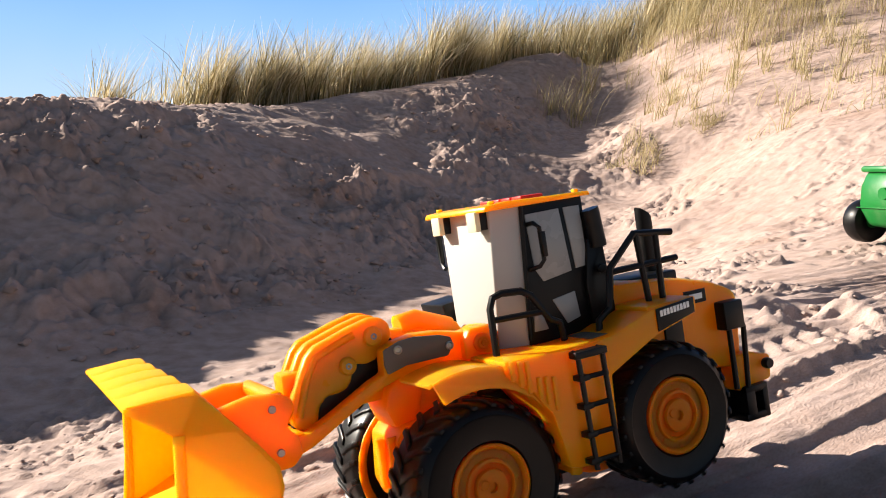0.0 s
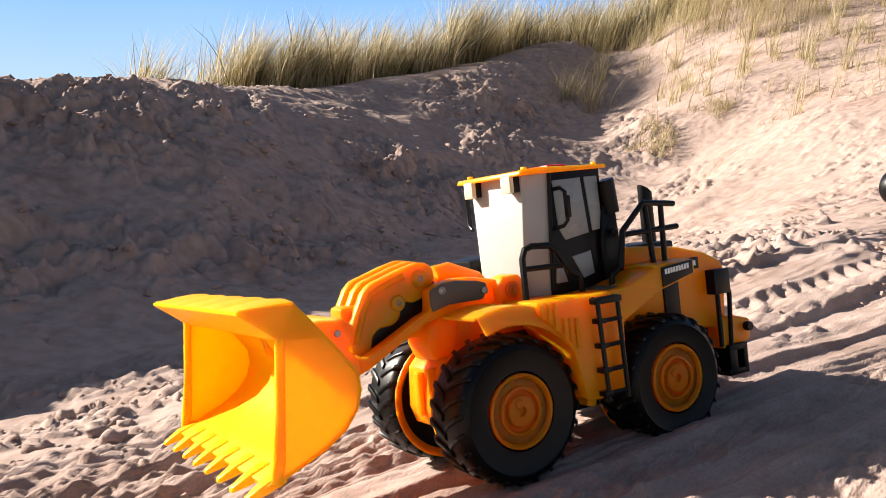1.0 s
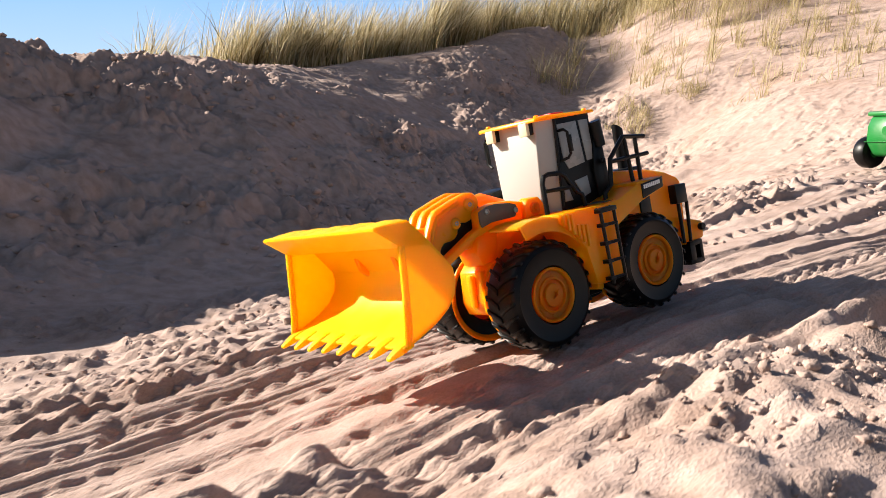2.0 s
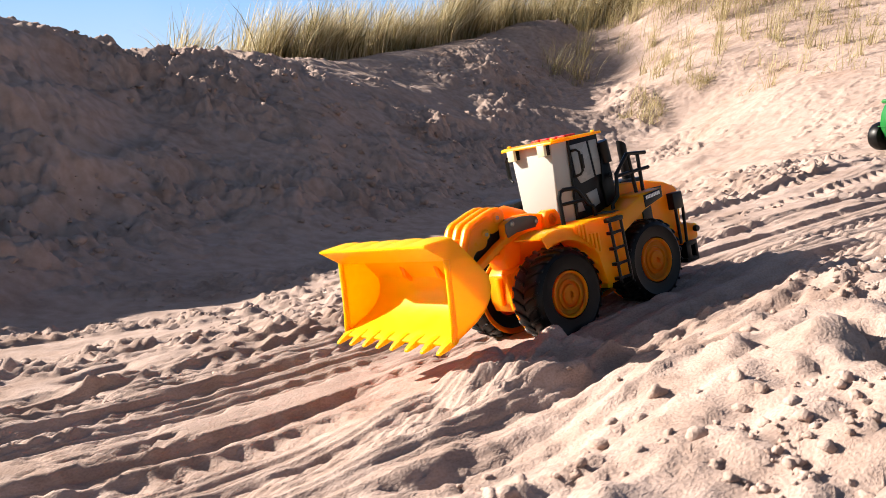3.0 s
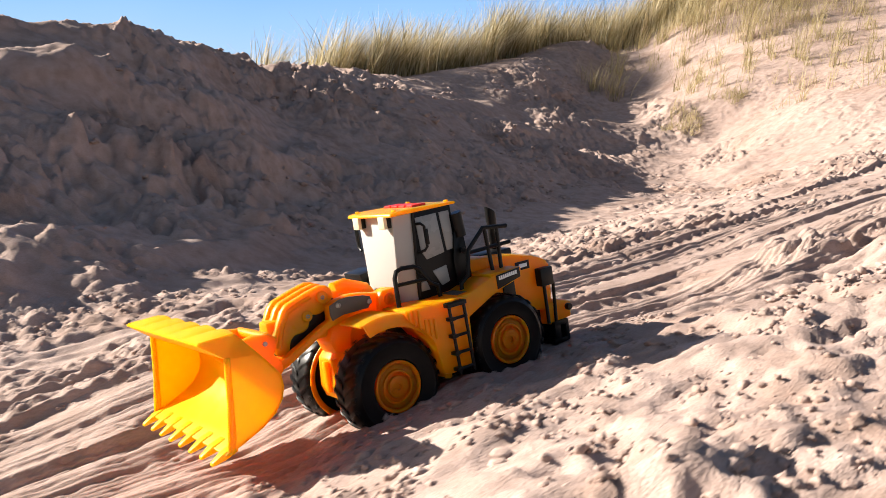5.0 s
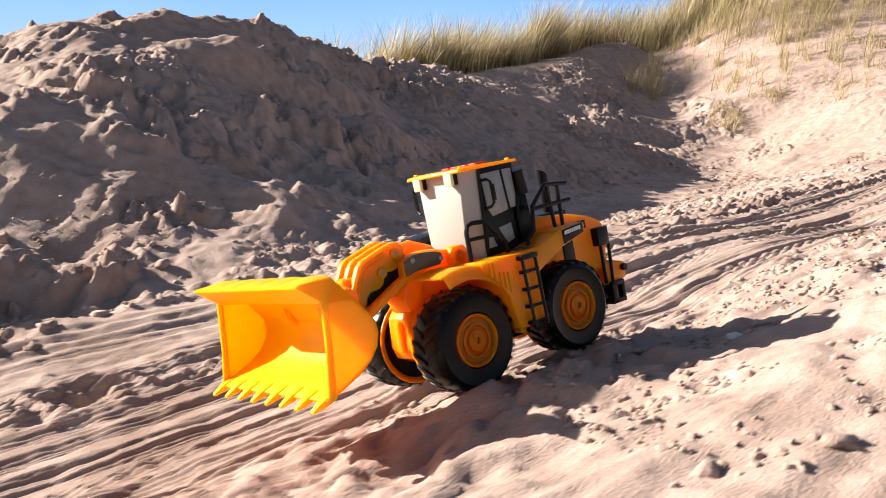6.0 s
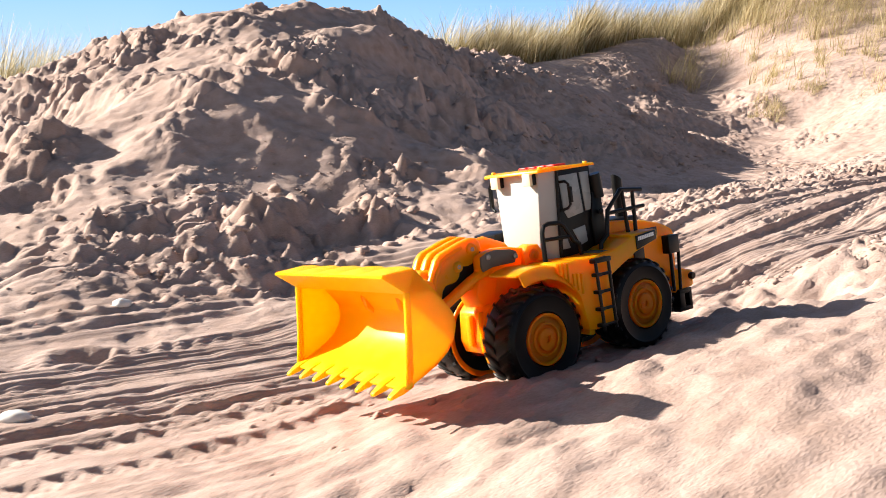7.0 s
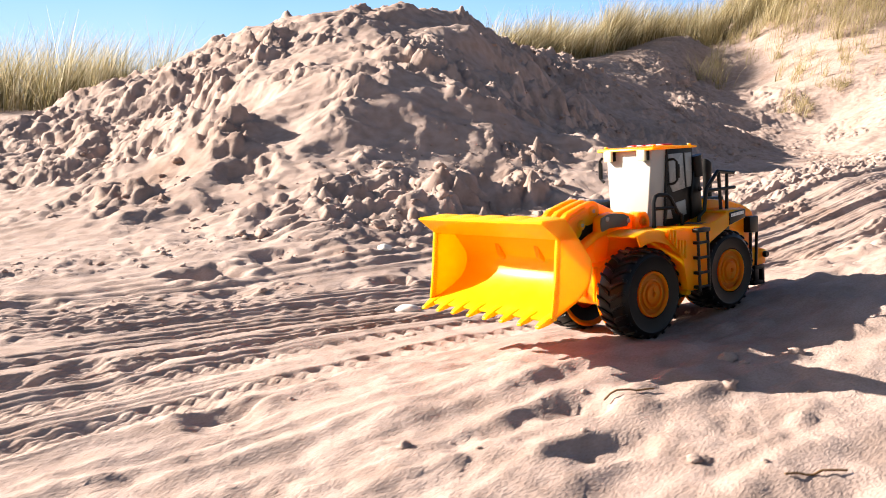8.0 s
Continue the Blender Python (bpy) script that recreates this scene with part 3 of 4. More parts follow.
def tufts(rng, line, count, across, blades, high, spread):
    """Tufts strewn along a line of (x, y), each with a number of blades."""
    out = []
    line = np.array(line)
    seg = np.r_[0, np.cumsum(np.hypot(*np.diff(line, axis=0).T))]
    for _ in range(count):
        s = rng.rand() * seg[-1]
        cx, cy = np.interp(s, seg, line[:, 0]) + across * rng.randn(), np.interp(s, seg, line[:, 1]) + across * rng.randn()
        h, r = high * (0.5 + 0.75 * rng.rand()), 0.03 + 0.07 * rng.rand()
        for _ in range(int(blades * (0.5 + rng.rand()))):
            out.append((cx + r * rng.randn(), cy + r * rng.randn(), h * (0.45 + 0.6 * rng.rand()), spread))
    return out


def plant_grass():
    rng = np.random.RandomState(12)
    ridge = tufts(rng, [(-2.1, 5.95), (-1.5, 6.3), (-0.95, 7.05), (-0.3, 7.8), (0.2, 8.35), (0.8, 8.95), (1.7, 9.6), (3.0, 10.0), (4.5, 10.3)], 130, 0.12, 130, 0.62, 0.42)
    ridge += tufts(rng, [(-1.9, 6.6), (-1.0, 7.7), (0.0, 8.9), (1.4, 10.0)], 60, 0.22, 110, 0.62, 0.36)
    ridge += tufts(rng, [(1.5, 9.0), (2.4, 8.9), (3.6, 8.8)], 46, 0.22, 90, 0.6, 0.42)
    ridge += tufts(rng, [(-3.2, 6.3), (-2.2, 6.0)], 30, 0.25, 9, 0.34, 0.2)
    grass("ridge_grass", "tall straw-coloured marram grass along the dune ridge", ridge, STRAW)
    slope = tufts(rng, [(1.5, 8.3), (2.4, 8.0), (3.4, 7.6)], 60, 0.55, 60, 0.5, 0.4)
    grass("slope_grass", "sparse dry marram tufts on the sunlit dune slope", slope, DRY, width=0.004)
    far = tufts(rng, [(-9.5, 7.6), (-7.8, 7.1), (-6.5, 7.0), (-5.7, 7.1), (-5.2, 7.4)], 170, 0.35, 60, 0.8, 0.42)
    far += tufts(rng, [(-5.0, 7.8), (-3.7, 7.9)], 22, 0.3, 22, 0.5, 0.2)
    grass("far_grass", "yellow-green marram grass on the low dune behind the mound", far, STRAW, width=0.006)


plant_grass()


def marram_tuft(x, y, blades, high, spread, seed):
    """One dry tuft on the open slope, with a few dead stems flat on the sand."""
    rng = np.random.RandomState(seed)
    rows = [(x + 0.025 * rng.randn(), y + 0.025 * rng.randn(), high * (0.45 + 0.65 * rng.rand()), spread) for _ in range(blades)]
    rows += [(x + 0.03 * rng.randn(), y + 0.03 * rng.randn(), high * 0.35, 1.6) for _ in range(blades // 4)]
    ob = grass("marram_tuft", "", rows, DRY, width=0.0042, lean=(0.22, 0.0), seed=seed, kind="")
    return tagged(ob, "sparse dry marram tuft rooted in the sunlit dune slope", "grass tuft", group="tufts on the dune slope")


def plant_tufts():
    rng = np.random.RandomState(31)
    for line, count, across, blades, high, spread in (
            ([(1.35, 6.7), (2.2, 6.6), (3.2, 6.4)], 64, 0.5, 20, 0.34, 0.45), ([(1.7, 5.6), (3.0, 5.2)], 34, 0.4, 9, 0.28, 0.5),
            ([(1.1, 5.7), (1.75, 5.75)], 20, 0.1, 26, 0.16, 0.9), ([(0.80, 7.3), (0.95, 7.35)], 2, 0.05, 22, 0.28, 0.5)):
        (xa, ya), (xb, yb) = line[0], line[-1]
        for _ in range(count):
            t = rng.rand()
            marram_tuft(xa + (xb - xa) * t + across * 0.4 * rng.randn(), ya + (yb - ya) * t + across * rng.randn(), int(blades * (0.5 + rng.rand())), high * (0.5 + 0.7 * rng.rand()), spread, rng.randint(1 << 30))


plant_tufts()

# ---- toy wheel loader: x ahead, y to its left, z up, origin on the sand between the axles ----
WHEELS = [("front", 0.088, 0.0565, 0.0595), ("rear", -0.0715, 0.0535, 0.0635)]


def tyre_mesh(r):
    w_, hub = 0.0225, 0.0280
    bm = lathe([(hub, w_ - 0.004), (hub + 0.002, w_ - 0.001), (r * 0.80, w_), (r * 0.83, w_ + 0.0008), (r * 0.86, w_), (r * 0.935, w_ - 0.003), (r * 0.962, w_ - 0.007), (r * 0.968, 0),
                (r * 0.962, -w_ + 0.007), (r * 0.935, -w_ + 0.003), (r * 0.8, -w_), (hub + 0.002, -w_ + 0.001), (hub, -w_ + 0.004)], 56, closed=True)
    return bm


def lug_mesh(r, side):
    """One chevron bar of the tread, at the top of its turn."""
    rings = []
    for q, (yy, da) in enumerate(((0.0005, 0.0), (0.010, 0.10), (0.018, 0.16), (0.022, 0.19))):
        half, out, inn = 0.055 - 0.006 * q, r * (1.0 if q < 3 else 0.958), r * (0.94 if q < 3 else 0.91)
        rings.append([(rr * math.cos(da + dd), side * yy, rr * math.sin(da + dd)) for rr, dd in ((inn, -half), (out, -half * 0.8), (out, half * 0.8), (inn, half))])
    return loft(rings, 0.0006)


def add_lugs(wheel, r, made, count=24):
    """Two staggered rows of bars round a tyre, all on two meshes."""
    for side in (1, -1):
        for k in range(count):
            if (r, side) in made:
                bar = new("lug", made[r, side])
                bar.parent = wheel
            else:
                bar = part("lug", lug_mesh(r, side), RUBBER, wheel)
                made[r, side] = bar.data
            turn = -360.0 * (k + (0.5 if side < 0 else 0)) / count
            bar.matrix_basis = pose(0, 0, 0, 0, turn, 0)


def rim_mesh(side):
    s = 0.0225 * side
    prof = [(0.0318, 0.86), (0.0318, 1.0), (0.0300, 1.04), (0.0285, 1.0), (0.0272, 0.86), (0.0215, 0.82), (0.0205, 0.95), (0.0185, 0.97), (0.0175, 0.86), (0.0140, 0.86), (0.0130, 0.98), (0.0095, 1.02), (0.004, 1.0)]
    bm = lathe([(r * 0.885, y * s) for r, y in prof] + [(0.004, -0.6 * s), (0.0275, -0.7 * s)], 44)
    merge(bm, lathe([(0.012, -0.55 * s), (0.030, -0.70 * s), (0.042, -0.95 * s), (0.0495, -1.10 * s), (0.0512, -1.11 * s), (0.0514, -1.04 * s), (0.037, -0.62 * s), (0.012, -0.45 * s)], 44, closed=True))
    for k in range(8):
        q = 2 * math.pi * k / 8
        merge(bm, disc(0.0217 * math.cos(q), s * 0.84, 0.0217 * math.sin(q), 0.0012, 0.0008, 8))
    merge(bm, disc(0.006, s * 1.0, 0.003, 0.0035, 0.0012, 12))
    return bm


def arc_band(cx, cz, r0, r1, a0, a1, y0, y1, steps=16, thick=(0.003, 0.003)):
    out, inn = [], []
    for k in range(steps + 1):
        t = k / steps
        q, r = radians(a0 + (a1 - a0) * t), r0 + (r1 - r0) * t
        d = thick[0] + (thick[1] - thick[0]) * t
        out.append((cx + r * math.cos(q), cz + r * math.sin(q)))
        inn.append((cx + (r - d) * math.cos(q), cz + (r - d) * math.sin(q)))
    return prism(out + inn[::-1], y0, y1, 0.0008)


def build_loader():
    car = tagged(new("toy_loader"), "yellow plastic toy wheel loader with a wide empty bucket", "toy loader")
    wheels = []
    rims, lugs = {}, {}
    for name, x, r, z in WHEELS:
        tyre = None
        for side in (1, -1):
            if tyre is None:
                w_ = part("wheel", tyre_mesh(r), RUBBER, car, "black chunky tyre with chevron lugs")
                tyre = w_.data
            else:
                w_ = new("wheel", tyre)
                w_.parent, w_["label"] = car, "black chunky tyre with chevron lugs"
            rim = new("rim", rims[side]) if side in rims else part("rim", rim_mesh(side), ORANGE, w_)
            rim.parent, rim["label"], rims[side] = w_, "orange moulded rim with rings", rim.data
            add_lugs(w_, r, lugs)
            wheels.append((w_, x, side * 0.0535, z, r, side, name))
    # chassis, axles and belly
    part("chassis", merge(box(-0.165, 0.06, -0.03, 0.03, 0.036, 0.11, 0.003), box(-0.10, -0.045, -0.05, 0.05, 0.05, 0.07, 0.004)), BLACK, car)
    fr = prism([(0.035, 0.05), (0.098, 0.045), (0.106, 0.062), (0.106, 0.105), (0.100, 0.128), (0.07, 0.142), (0.035, 0.138)], -0.018, 0.018, 0.003)
    merge(fr, prism([(0.100, 0.044), (0.126, 0.046), (0.131, 0.060), (0.128, 0.092), (0.120, 0.100), (0.100, 0.102)], -0.022, 0.024, 0.002))
    merge(fr, prism([(0.098, 0.098), (0.124, 0.098), (0.130, 0.112), (0.126, 0.127), (0.110, 0.136), (0.098, 0.138)], -0.017, 0.017, 0.003))
    merge(fr, box(0.128, 0.1345, -0.004, 0.004, 0.055, 0.09, 0.002))
    merge(fr, box(0.124, 0.133, 0.017, 0.0205, 0.05, 0.094, 0.001))
    part("front_frame", fr, YELLOW, car)
    for ax, az in ((0.088, 0.0595), (-0.0715, 0.06)):
        part("axle", tube([(ax, -0.045, az), (ax, 0.045, az)], 0.012, 14), ORANGE, car)
    for side in (1, -1):
        y = lambda a_, b_: (side * a_, side * b_) if side > 0 else (side * b_, side * a_)
        mud = part("fender", arc_band(0.088, 0.0595, 0.083, 0.067, 64, 188, *y(0.034, 0.0785)), YELLOW, car, "curved yellow front mudguard")
        part("fender_flange", arc_band(0.088, 0.0595, 0.0825, 0.067, 66, 187, *y(0.0775, 0.0805), thick=(0.0165, 0.0085)), YELLOW, mud)
        pan = prism([(0.071, 0.1385), (0.012, 0.137), (-0.018, 0.139), (-0.054, 0.1505), (-0.092, 0.1535), (-0.092, 0.140), (-0.055, 0.131), (-0.012, 0.112), (-0.010, 0.058), (0.020, 0.0562), (0.032, 0.0585), (0.0350, 0.0735), (0.0400, 0.0970), (0.0520, 0.1138), (0.070, 0.1290)], *y(0.036, 0.084), 0.002)
        for k in range(6):
            xr = 0.0345 + 0.0058 * k + (0.0015 if k > 2 else 0)
            part("rib", box(xr, xr + 0.0034, *y(0.083, 0.0862), 0.099 + 0.0052 * k, (0.122 if k < 3 else 0.133) + 0.001 * k, 0.0011), YELLOW, car)
        part("side_panel", pan, YELLOW, car, "yellow side panel with upright ribs")
        part("platform_mat", box(-0.048, -0.004, *y(0.048, 0.076), 0.1375, 0.1392, 0.0004), MAT, car, "grey non-slip mat")
        part("decal_plate", prism([(-0.056, 0.1495), (-0.091, 0.1525), (-0.091, 0.1415), (-0.056, 0.1335)], *y(0.084, 0.0852), 0.0003), BLACK, car, "black plate with pale printed marks")
        if side > 0:
            bars = bmesh.new()
            for k in range(9):
                xx = -0.0590 - 0.0031 * k
                merge(bars, prism([(xx, 0.1437 + 0.00025 * k), (xx - 0.0022, 0.1439 + 0.00025 * k), (xx - 0.0022, 0.1482 + 0.00025 * k), (xx, 0.148 + 0.00025 * k)], 0.0852, 0.0856, 0))
            part("print_bar", bars, PRINT, car, "white printed bars")
        # ladder
        lad = bmesh.new()
        for xa, xb in ((0.019, 0.016), (-0.001, -0.003)):
            merge(lad, tube([(xa, side * 0.085, 0.134), (xa, side * 0.0905, 0.132), (xb, side * 0.0905, 0.055)], 0.0019))
        for zz in (0.117, 0.098, 0.079, 0.061):
            merge(lad, tube([(0.0185, side * 0.0905, zz), (-0.003, side * 0.0905, zz)], 0.0018))
            merge(lad, box(0.013, 0.021, *y(0.084, 0.0925), zz - 0.002, zz + 0.002, 0.0006))
        merge(lad, box(-0.004, 0.022, *y(0.084, 0.093), 0.130, 0.135, 0.001))
        part("ladder", lad, BLACK, car, "black plastic ladder")
        if side > 0:
          part("front_handrail", merge(tube([(0.060, side * 0.056, 0.138), (0.060, side * 0.056, 0.170), (0.057, side * 0.056, 0.177), (0.050, side * 0.056, 0.179), (0.034, side * 0.056, 0.178), (0.027, side * 0.056, 0.174), (0.014, side * 0.056, 0.155), (0.006, side * 0.056, 0.151), (0.004, side * 0.056, 0.138)], 0.0026),
                                    tube([(0.060, side * 0.056, 0.162), (0.020, side * 0.056, 0.161)], 0.0022)), BLACK, car)
        rr = tube([(-0.022, side * 0.062, 0.138), (-0.023, side * 0.062, 0.147), (-0.034, side * 0.062, 0.154), (-0.039, side * 0.062, 0.182), (-0.064, side * 0.062, 0.2035), (-0.099, side * 0.062, 0.200)], 0.0026)
        merge(rr, tube([(-0.039, side * 0.062, 0.179), (-0.101, side * 0.062, 0.1805)], 0.0024))
        merge(rr, tube([(-0.066, side * 0.062, 0.202), (-0.070, side * 0.062, 0.151)], 0.0024))
        merge(rr, tube([(-0.084, side * 0.062, 0.200), (-0.083, side * 0.062, 0.151)], 0.0024))
        part("rear_handrail", rr, BLACK, car)
        part("engine_shelf", box(-0.095, -0.050, *y(0.038, 0.083), 0.140, 0.1525, 0.0015), YELLOW, car)
        part("hood_stripe", box(-0.114, -0.096, *y(0.042, 0.0445), 0.098, 0.148, 0.0006), BLACK, car)
        part("tail_box", box(-0.170, -0.150, *y(0.036, 0.053), 0.114, 0.1365, 0.0012), BLACK, car, "black tail lamp box")
        part("tail_rail", merge(tube([(-0.156, side * 0.049, 0.118), (-0.156, side * 0.049, 0.066)], 0.0022), tube([(-0.158, side * 0.049, 0.118), (-0.170, side * 0.049, 0.118), (-0.1715, side * 0.049, 0.114), (-0.168, side * 0.049, 0.066)], 0.0022)), BLACK, car)
        br = box(-0.186, -0.160, *y(0.030, 0.052), 0.038, 0.044, 0.0012)
        merge(br, box(-0.186, -0.180, *y(0.030, 0.052), 0.038, 0.064, 0.0012))
        merge(br, box(-0.172, -0.162, *y(0.030, 0.052), 0.038, 0.066, 0.0012))
        merge(br, box(-0.186, -0.162, *y(0.030, 0.052), 0.060, 0.066, 0.0012))
        part("bumper_bracket", br, BLACK, car)
        part("tail_lamp", disc(-0.190, side * 0.051, 0.080, 0.0045, 0.003, 14), BLACK, car)
    part("counterweight", prism([(-0.160, 0.062), (-0.196, 0.066), (-0.198, 0.086), (-0.176, 0.092), (-0.160, 0.092)], -0.048, 0.048, 0.003), YELLOW, car)
    part("hood", prism([(-0.044, 0.168), (-0.075, 0.1665), (-0.12, 0.1615), (-0.152, 0.1535), (-0.172, 0.1445), (-0.177, 0.136), (-0.172, 0.080), (-0.100, 0.092), (-0.044, 0.092)], -0.0425, 0.0425, 0.005), YELLOW, car, "yellow engine hood with a rounded tail")
    for side in (1, -1):
        badge = part("hood_badge", box(-0.142, -0.120, *((0.0423, 0.0435) if side > 0 else (-0.0435, -0.0423)), 0.1395, 0.1500, 0.0003), BLACK, car, "black badge with a pale bar")
        part("badge_bar", box(-0.138, -0.125, *((0.0434, 0.0438) if side > 0 else (-0.0438, -0.0434)), 0.1425, 0.1470, 0.0001), PRINT, badge)
    part("hood_vent", box(-0.135, -0.085, -0.022, 0.022, 0.155, 0.1665, 0.002), BLACK, car)
    ex = lathe([(0.0066, 0.0), (0.0062, 0.045), (0.0066, 0.047), (0.0064, 0.060), (0.0042, 0.0605), (0.0042, 0.052)], 18)
    bmesh.ops.rotate(ex, cent=(0, 0, 0), matrix=Matrix.Rotation(radians(90), 3, "X"), verts=ex.verts)
    for v_ in ex.verts:
        if v_.co.z > 0.05:
            v_.co.z += v_.co.x * 0.8
    bmesh.ops.translate(ex, vec=(-0.127, 0.0, 0.155), verts=ex.verts)
    part("exhaust_pipe", ex, BLACK, car)
    build_cab(car)
    build_boom(car)
    build_bucket(car)
    return car, wheels


def build_cab(car):
    low, high = 0.137, 0.2365
    body = loft([[(0.0425, -0.030, low), (0.0425, 0.030, low), (0.024, 0.042, low), (-0.037, 0.042, low), (-0.037, -0.042, low), (0.024, -0.042, low)],
                 [(0.0395, -0.038, high), (0.0395, 0.038, high), (0.017, 0.0425, high), (-0.034, 0.040, high), (-0.034, -0.040, high), (0.017, -0.0425, high)]], 0.0012)
    cab = part("cab", body, WHITE, car, "off-white cab with blank windows and black door frames")
    for side in (1, -1):
        y = lambda a_, b_: (side * a_, side * b_) if side > 0 else (side * b_, side * a_)
        part("door_frame", prism([(0.0245, low), (-0.0375, low), (-0.036, high), (0.0165, high)], *y(0.0405, 0.0436), 0.0006), BLACK, cab, "black door frame")
        panes = [[(0.0145, 0.229), (-0.0145, 0.230), (-0.0185, 0.184), (0.0065, 0.180), (0.0125, 0.190)], [(-0.0185, 0.230), (-0.0325, 0.230), (-0.0335, 0.186), (-0.0225, 0.185)],
                 [(0.0015, 0.166), (-0.0185, 0.169), (-0.0205, 0.150), (-0.009, 0.147)], [(0.0185, 0.160), (0.0125, 0.160), (0.008, 0.146), (0.0200, 0.146)]]
        for p_ in panes:
            part("window_pane", prism(p_, *y(0.0425, 0.0445), 0.0004), PANE, cab, "blank grey window panel")
        part("pillar", tube([(0.0235, side * 0.0432, low + 0.004), (0.0165, side * 0.0438, high)], 0.0017), BLACK, cab)
        mir = tube([(0.0135, side * 0.044, 0.222), (0.0135, side * 0.052, 0.2225), (0.0105, side * 0.054, 0.219), (0.0100, side * 0.054, 0.196), (0.0125, side * 0.052, 0.192), (0.0165, side * 0.045, 0.190)], 0.0017)
        merge(mir, box(0.0080, 0.0118, *y(0.0535, 0.0575), 0.198, 0.216, 0.0008))
        part("mirror", mir, BLACK, cab, "black side mirror on a bent bracket")
        intake = tube([(-0.0395, side * 0.047, 0.226), (-0.0400, side * 0.047, 0.224), (-0.0425, side * 0.047, 0.198)], 0.0068, 14)
        merge(intake, prism([(-0.034, 0.205), (-0.047, 0.205), (-0.052, 0.139), (-0.030, 0.139), (-0.028, 0.172)], *y(0.0400, 0.0470), 0.0015))
        merge(intake, disc(-0.040, side * 0.051, 0.182, 0.0035, 0.0012, 14))
        part("air_intake", intake, BLACK, cab)
        lamp = part("work_lamp", box(0.0325, 0.0455, *y(0.0215, 0.0345), 0.2225, 0.2365, 0.0012), BLACK, cab, "black work lamp under the roof edge")
        part("lamp_lens", box(0.0450, 0.0495, *y(0.0215, 0.0345), 0.2220, 0.2360, 0.001), LENS, lamp, "cream lamp lens")
        if side < 0:
            part("cab_step_box", prism([(0.018, 0.146), (0.044, 0.152), (0.047, 0.168), (0.020, 0.171)], *y(0.042, 0.082), 0.0012), BLACK, cab)
    part("grab_frame", merge(tube([(0.0395, -0.046, 0.227), (0.037, -0.052, 0.224), (0.036, -0.053, 0.200), (0.037, -0.046, 0.195)], 0.0019), box(0.034, 0.037, -0.056, -0.050, 0.199, 0.222, 0.001)), BLACK, cab)
    roof = prism([(-0.0425, 0.2362), (-0.0415, 0.2395), (0.030, 0.2405), (0.0470, 0.2390), (0.0485, 0.2350)], -0.0470, 0.0470, 0.0012)
    for sx in (-0.034, 0.038):
        for sy in (-0.040, 0.040):
            merge(roof, box(sx - 0.002, sx + 0.002, sy - 0.002, sy + 0.002, 0.238, 0.2420, 0.0007))
    roof = part("roof", roof, YELLOW, cab, "yellow cab roof")
    for k in range(4):
        part("roof_button", box(-0.014 + 0.0005 * k, 0.006 + 0.0005 * k, -0.032 + 0.0165 * k, -0.0185 + 0.0165 * k, 0.2385, 0.2428, 0.0014), RED, roof, "red roof lamp")


def lathe_at(x, y, z, profile, side, steps=18):
    """A small turned piece on a side face, facing outwards."""
    bm = lathe([(r, d * side) for r, d in profile], steps)
    bmesh.ops.translate(bm, vec=(x, y, z), verts=bm.verts)
    return bm


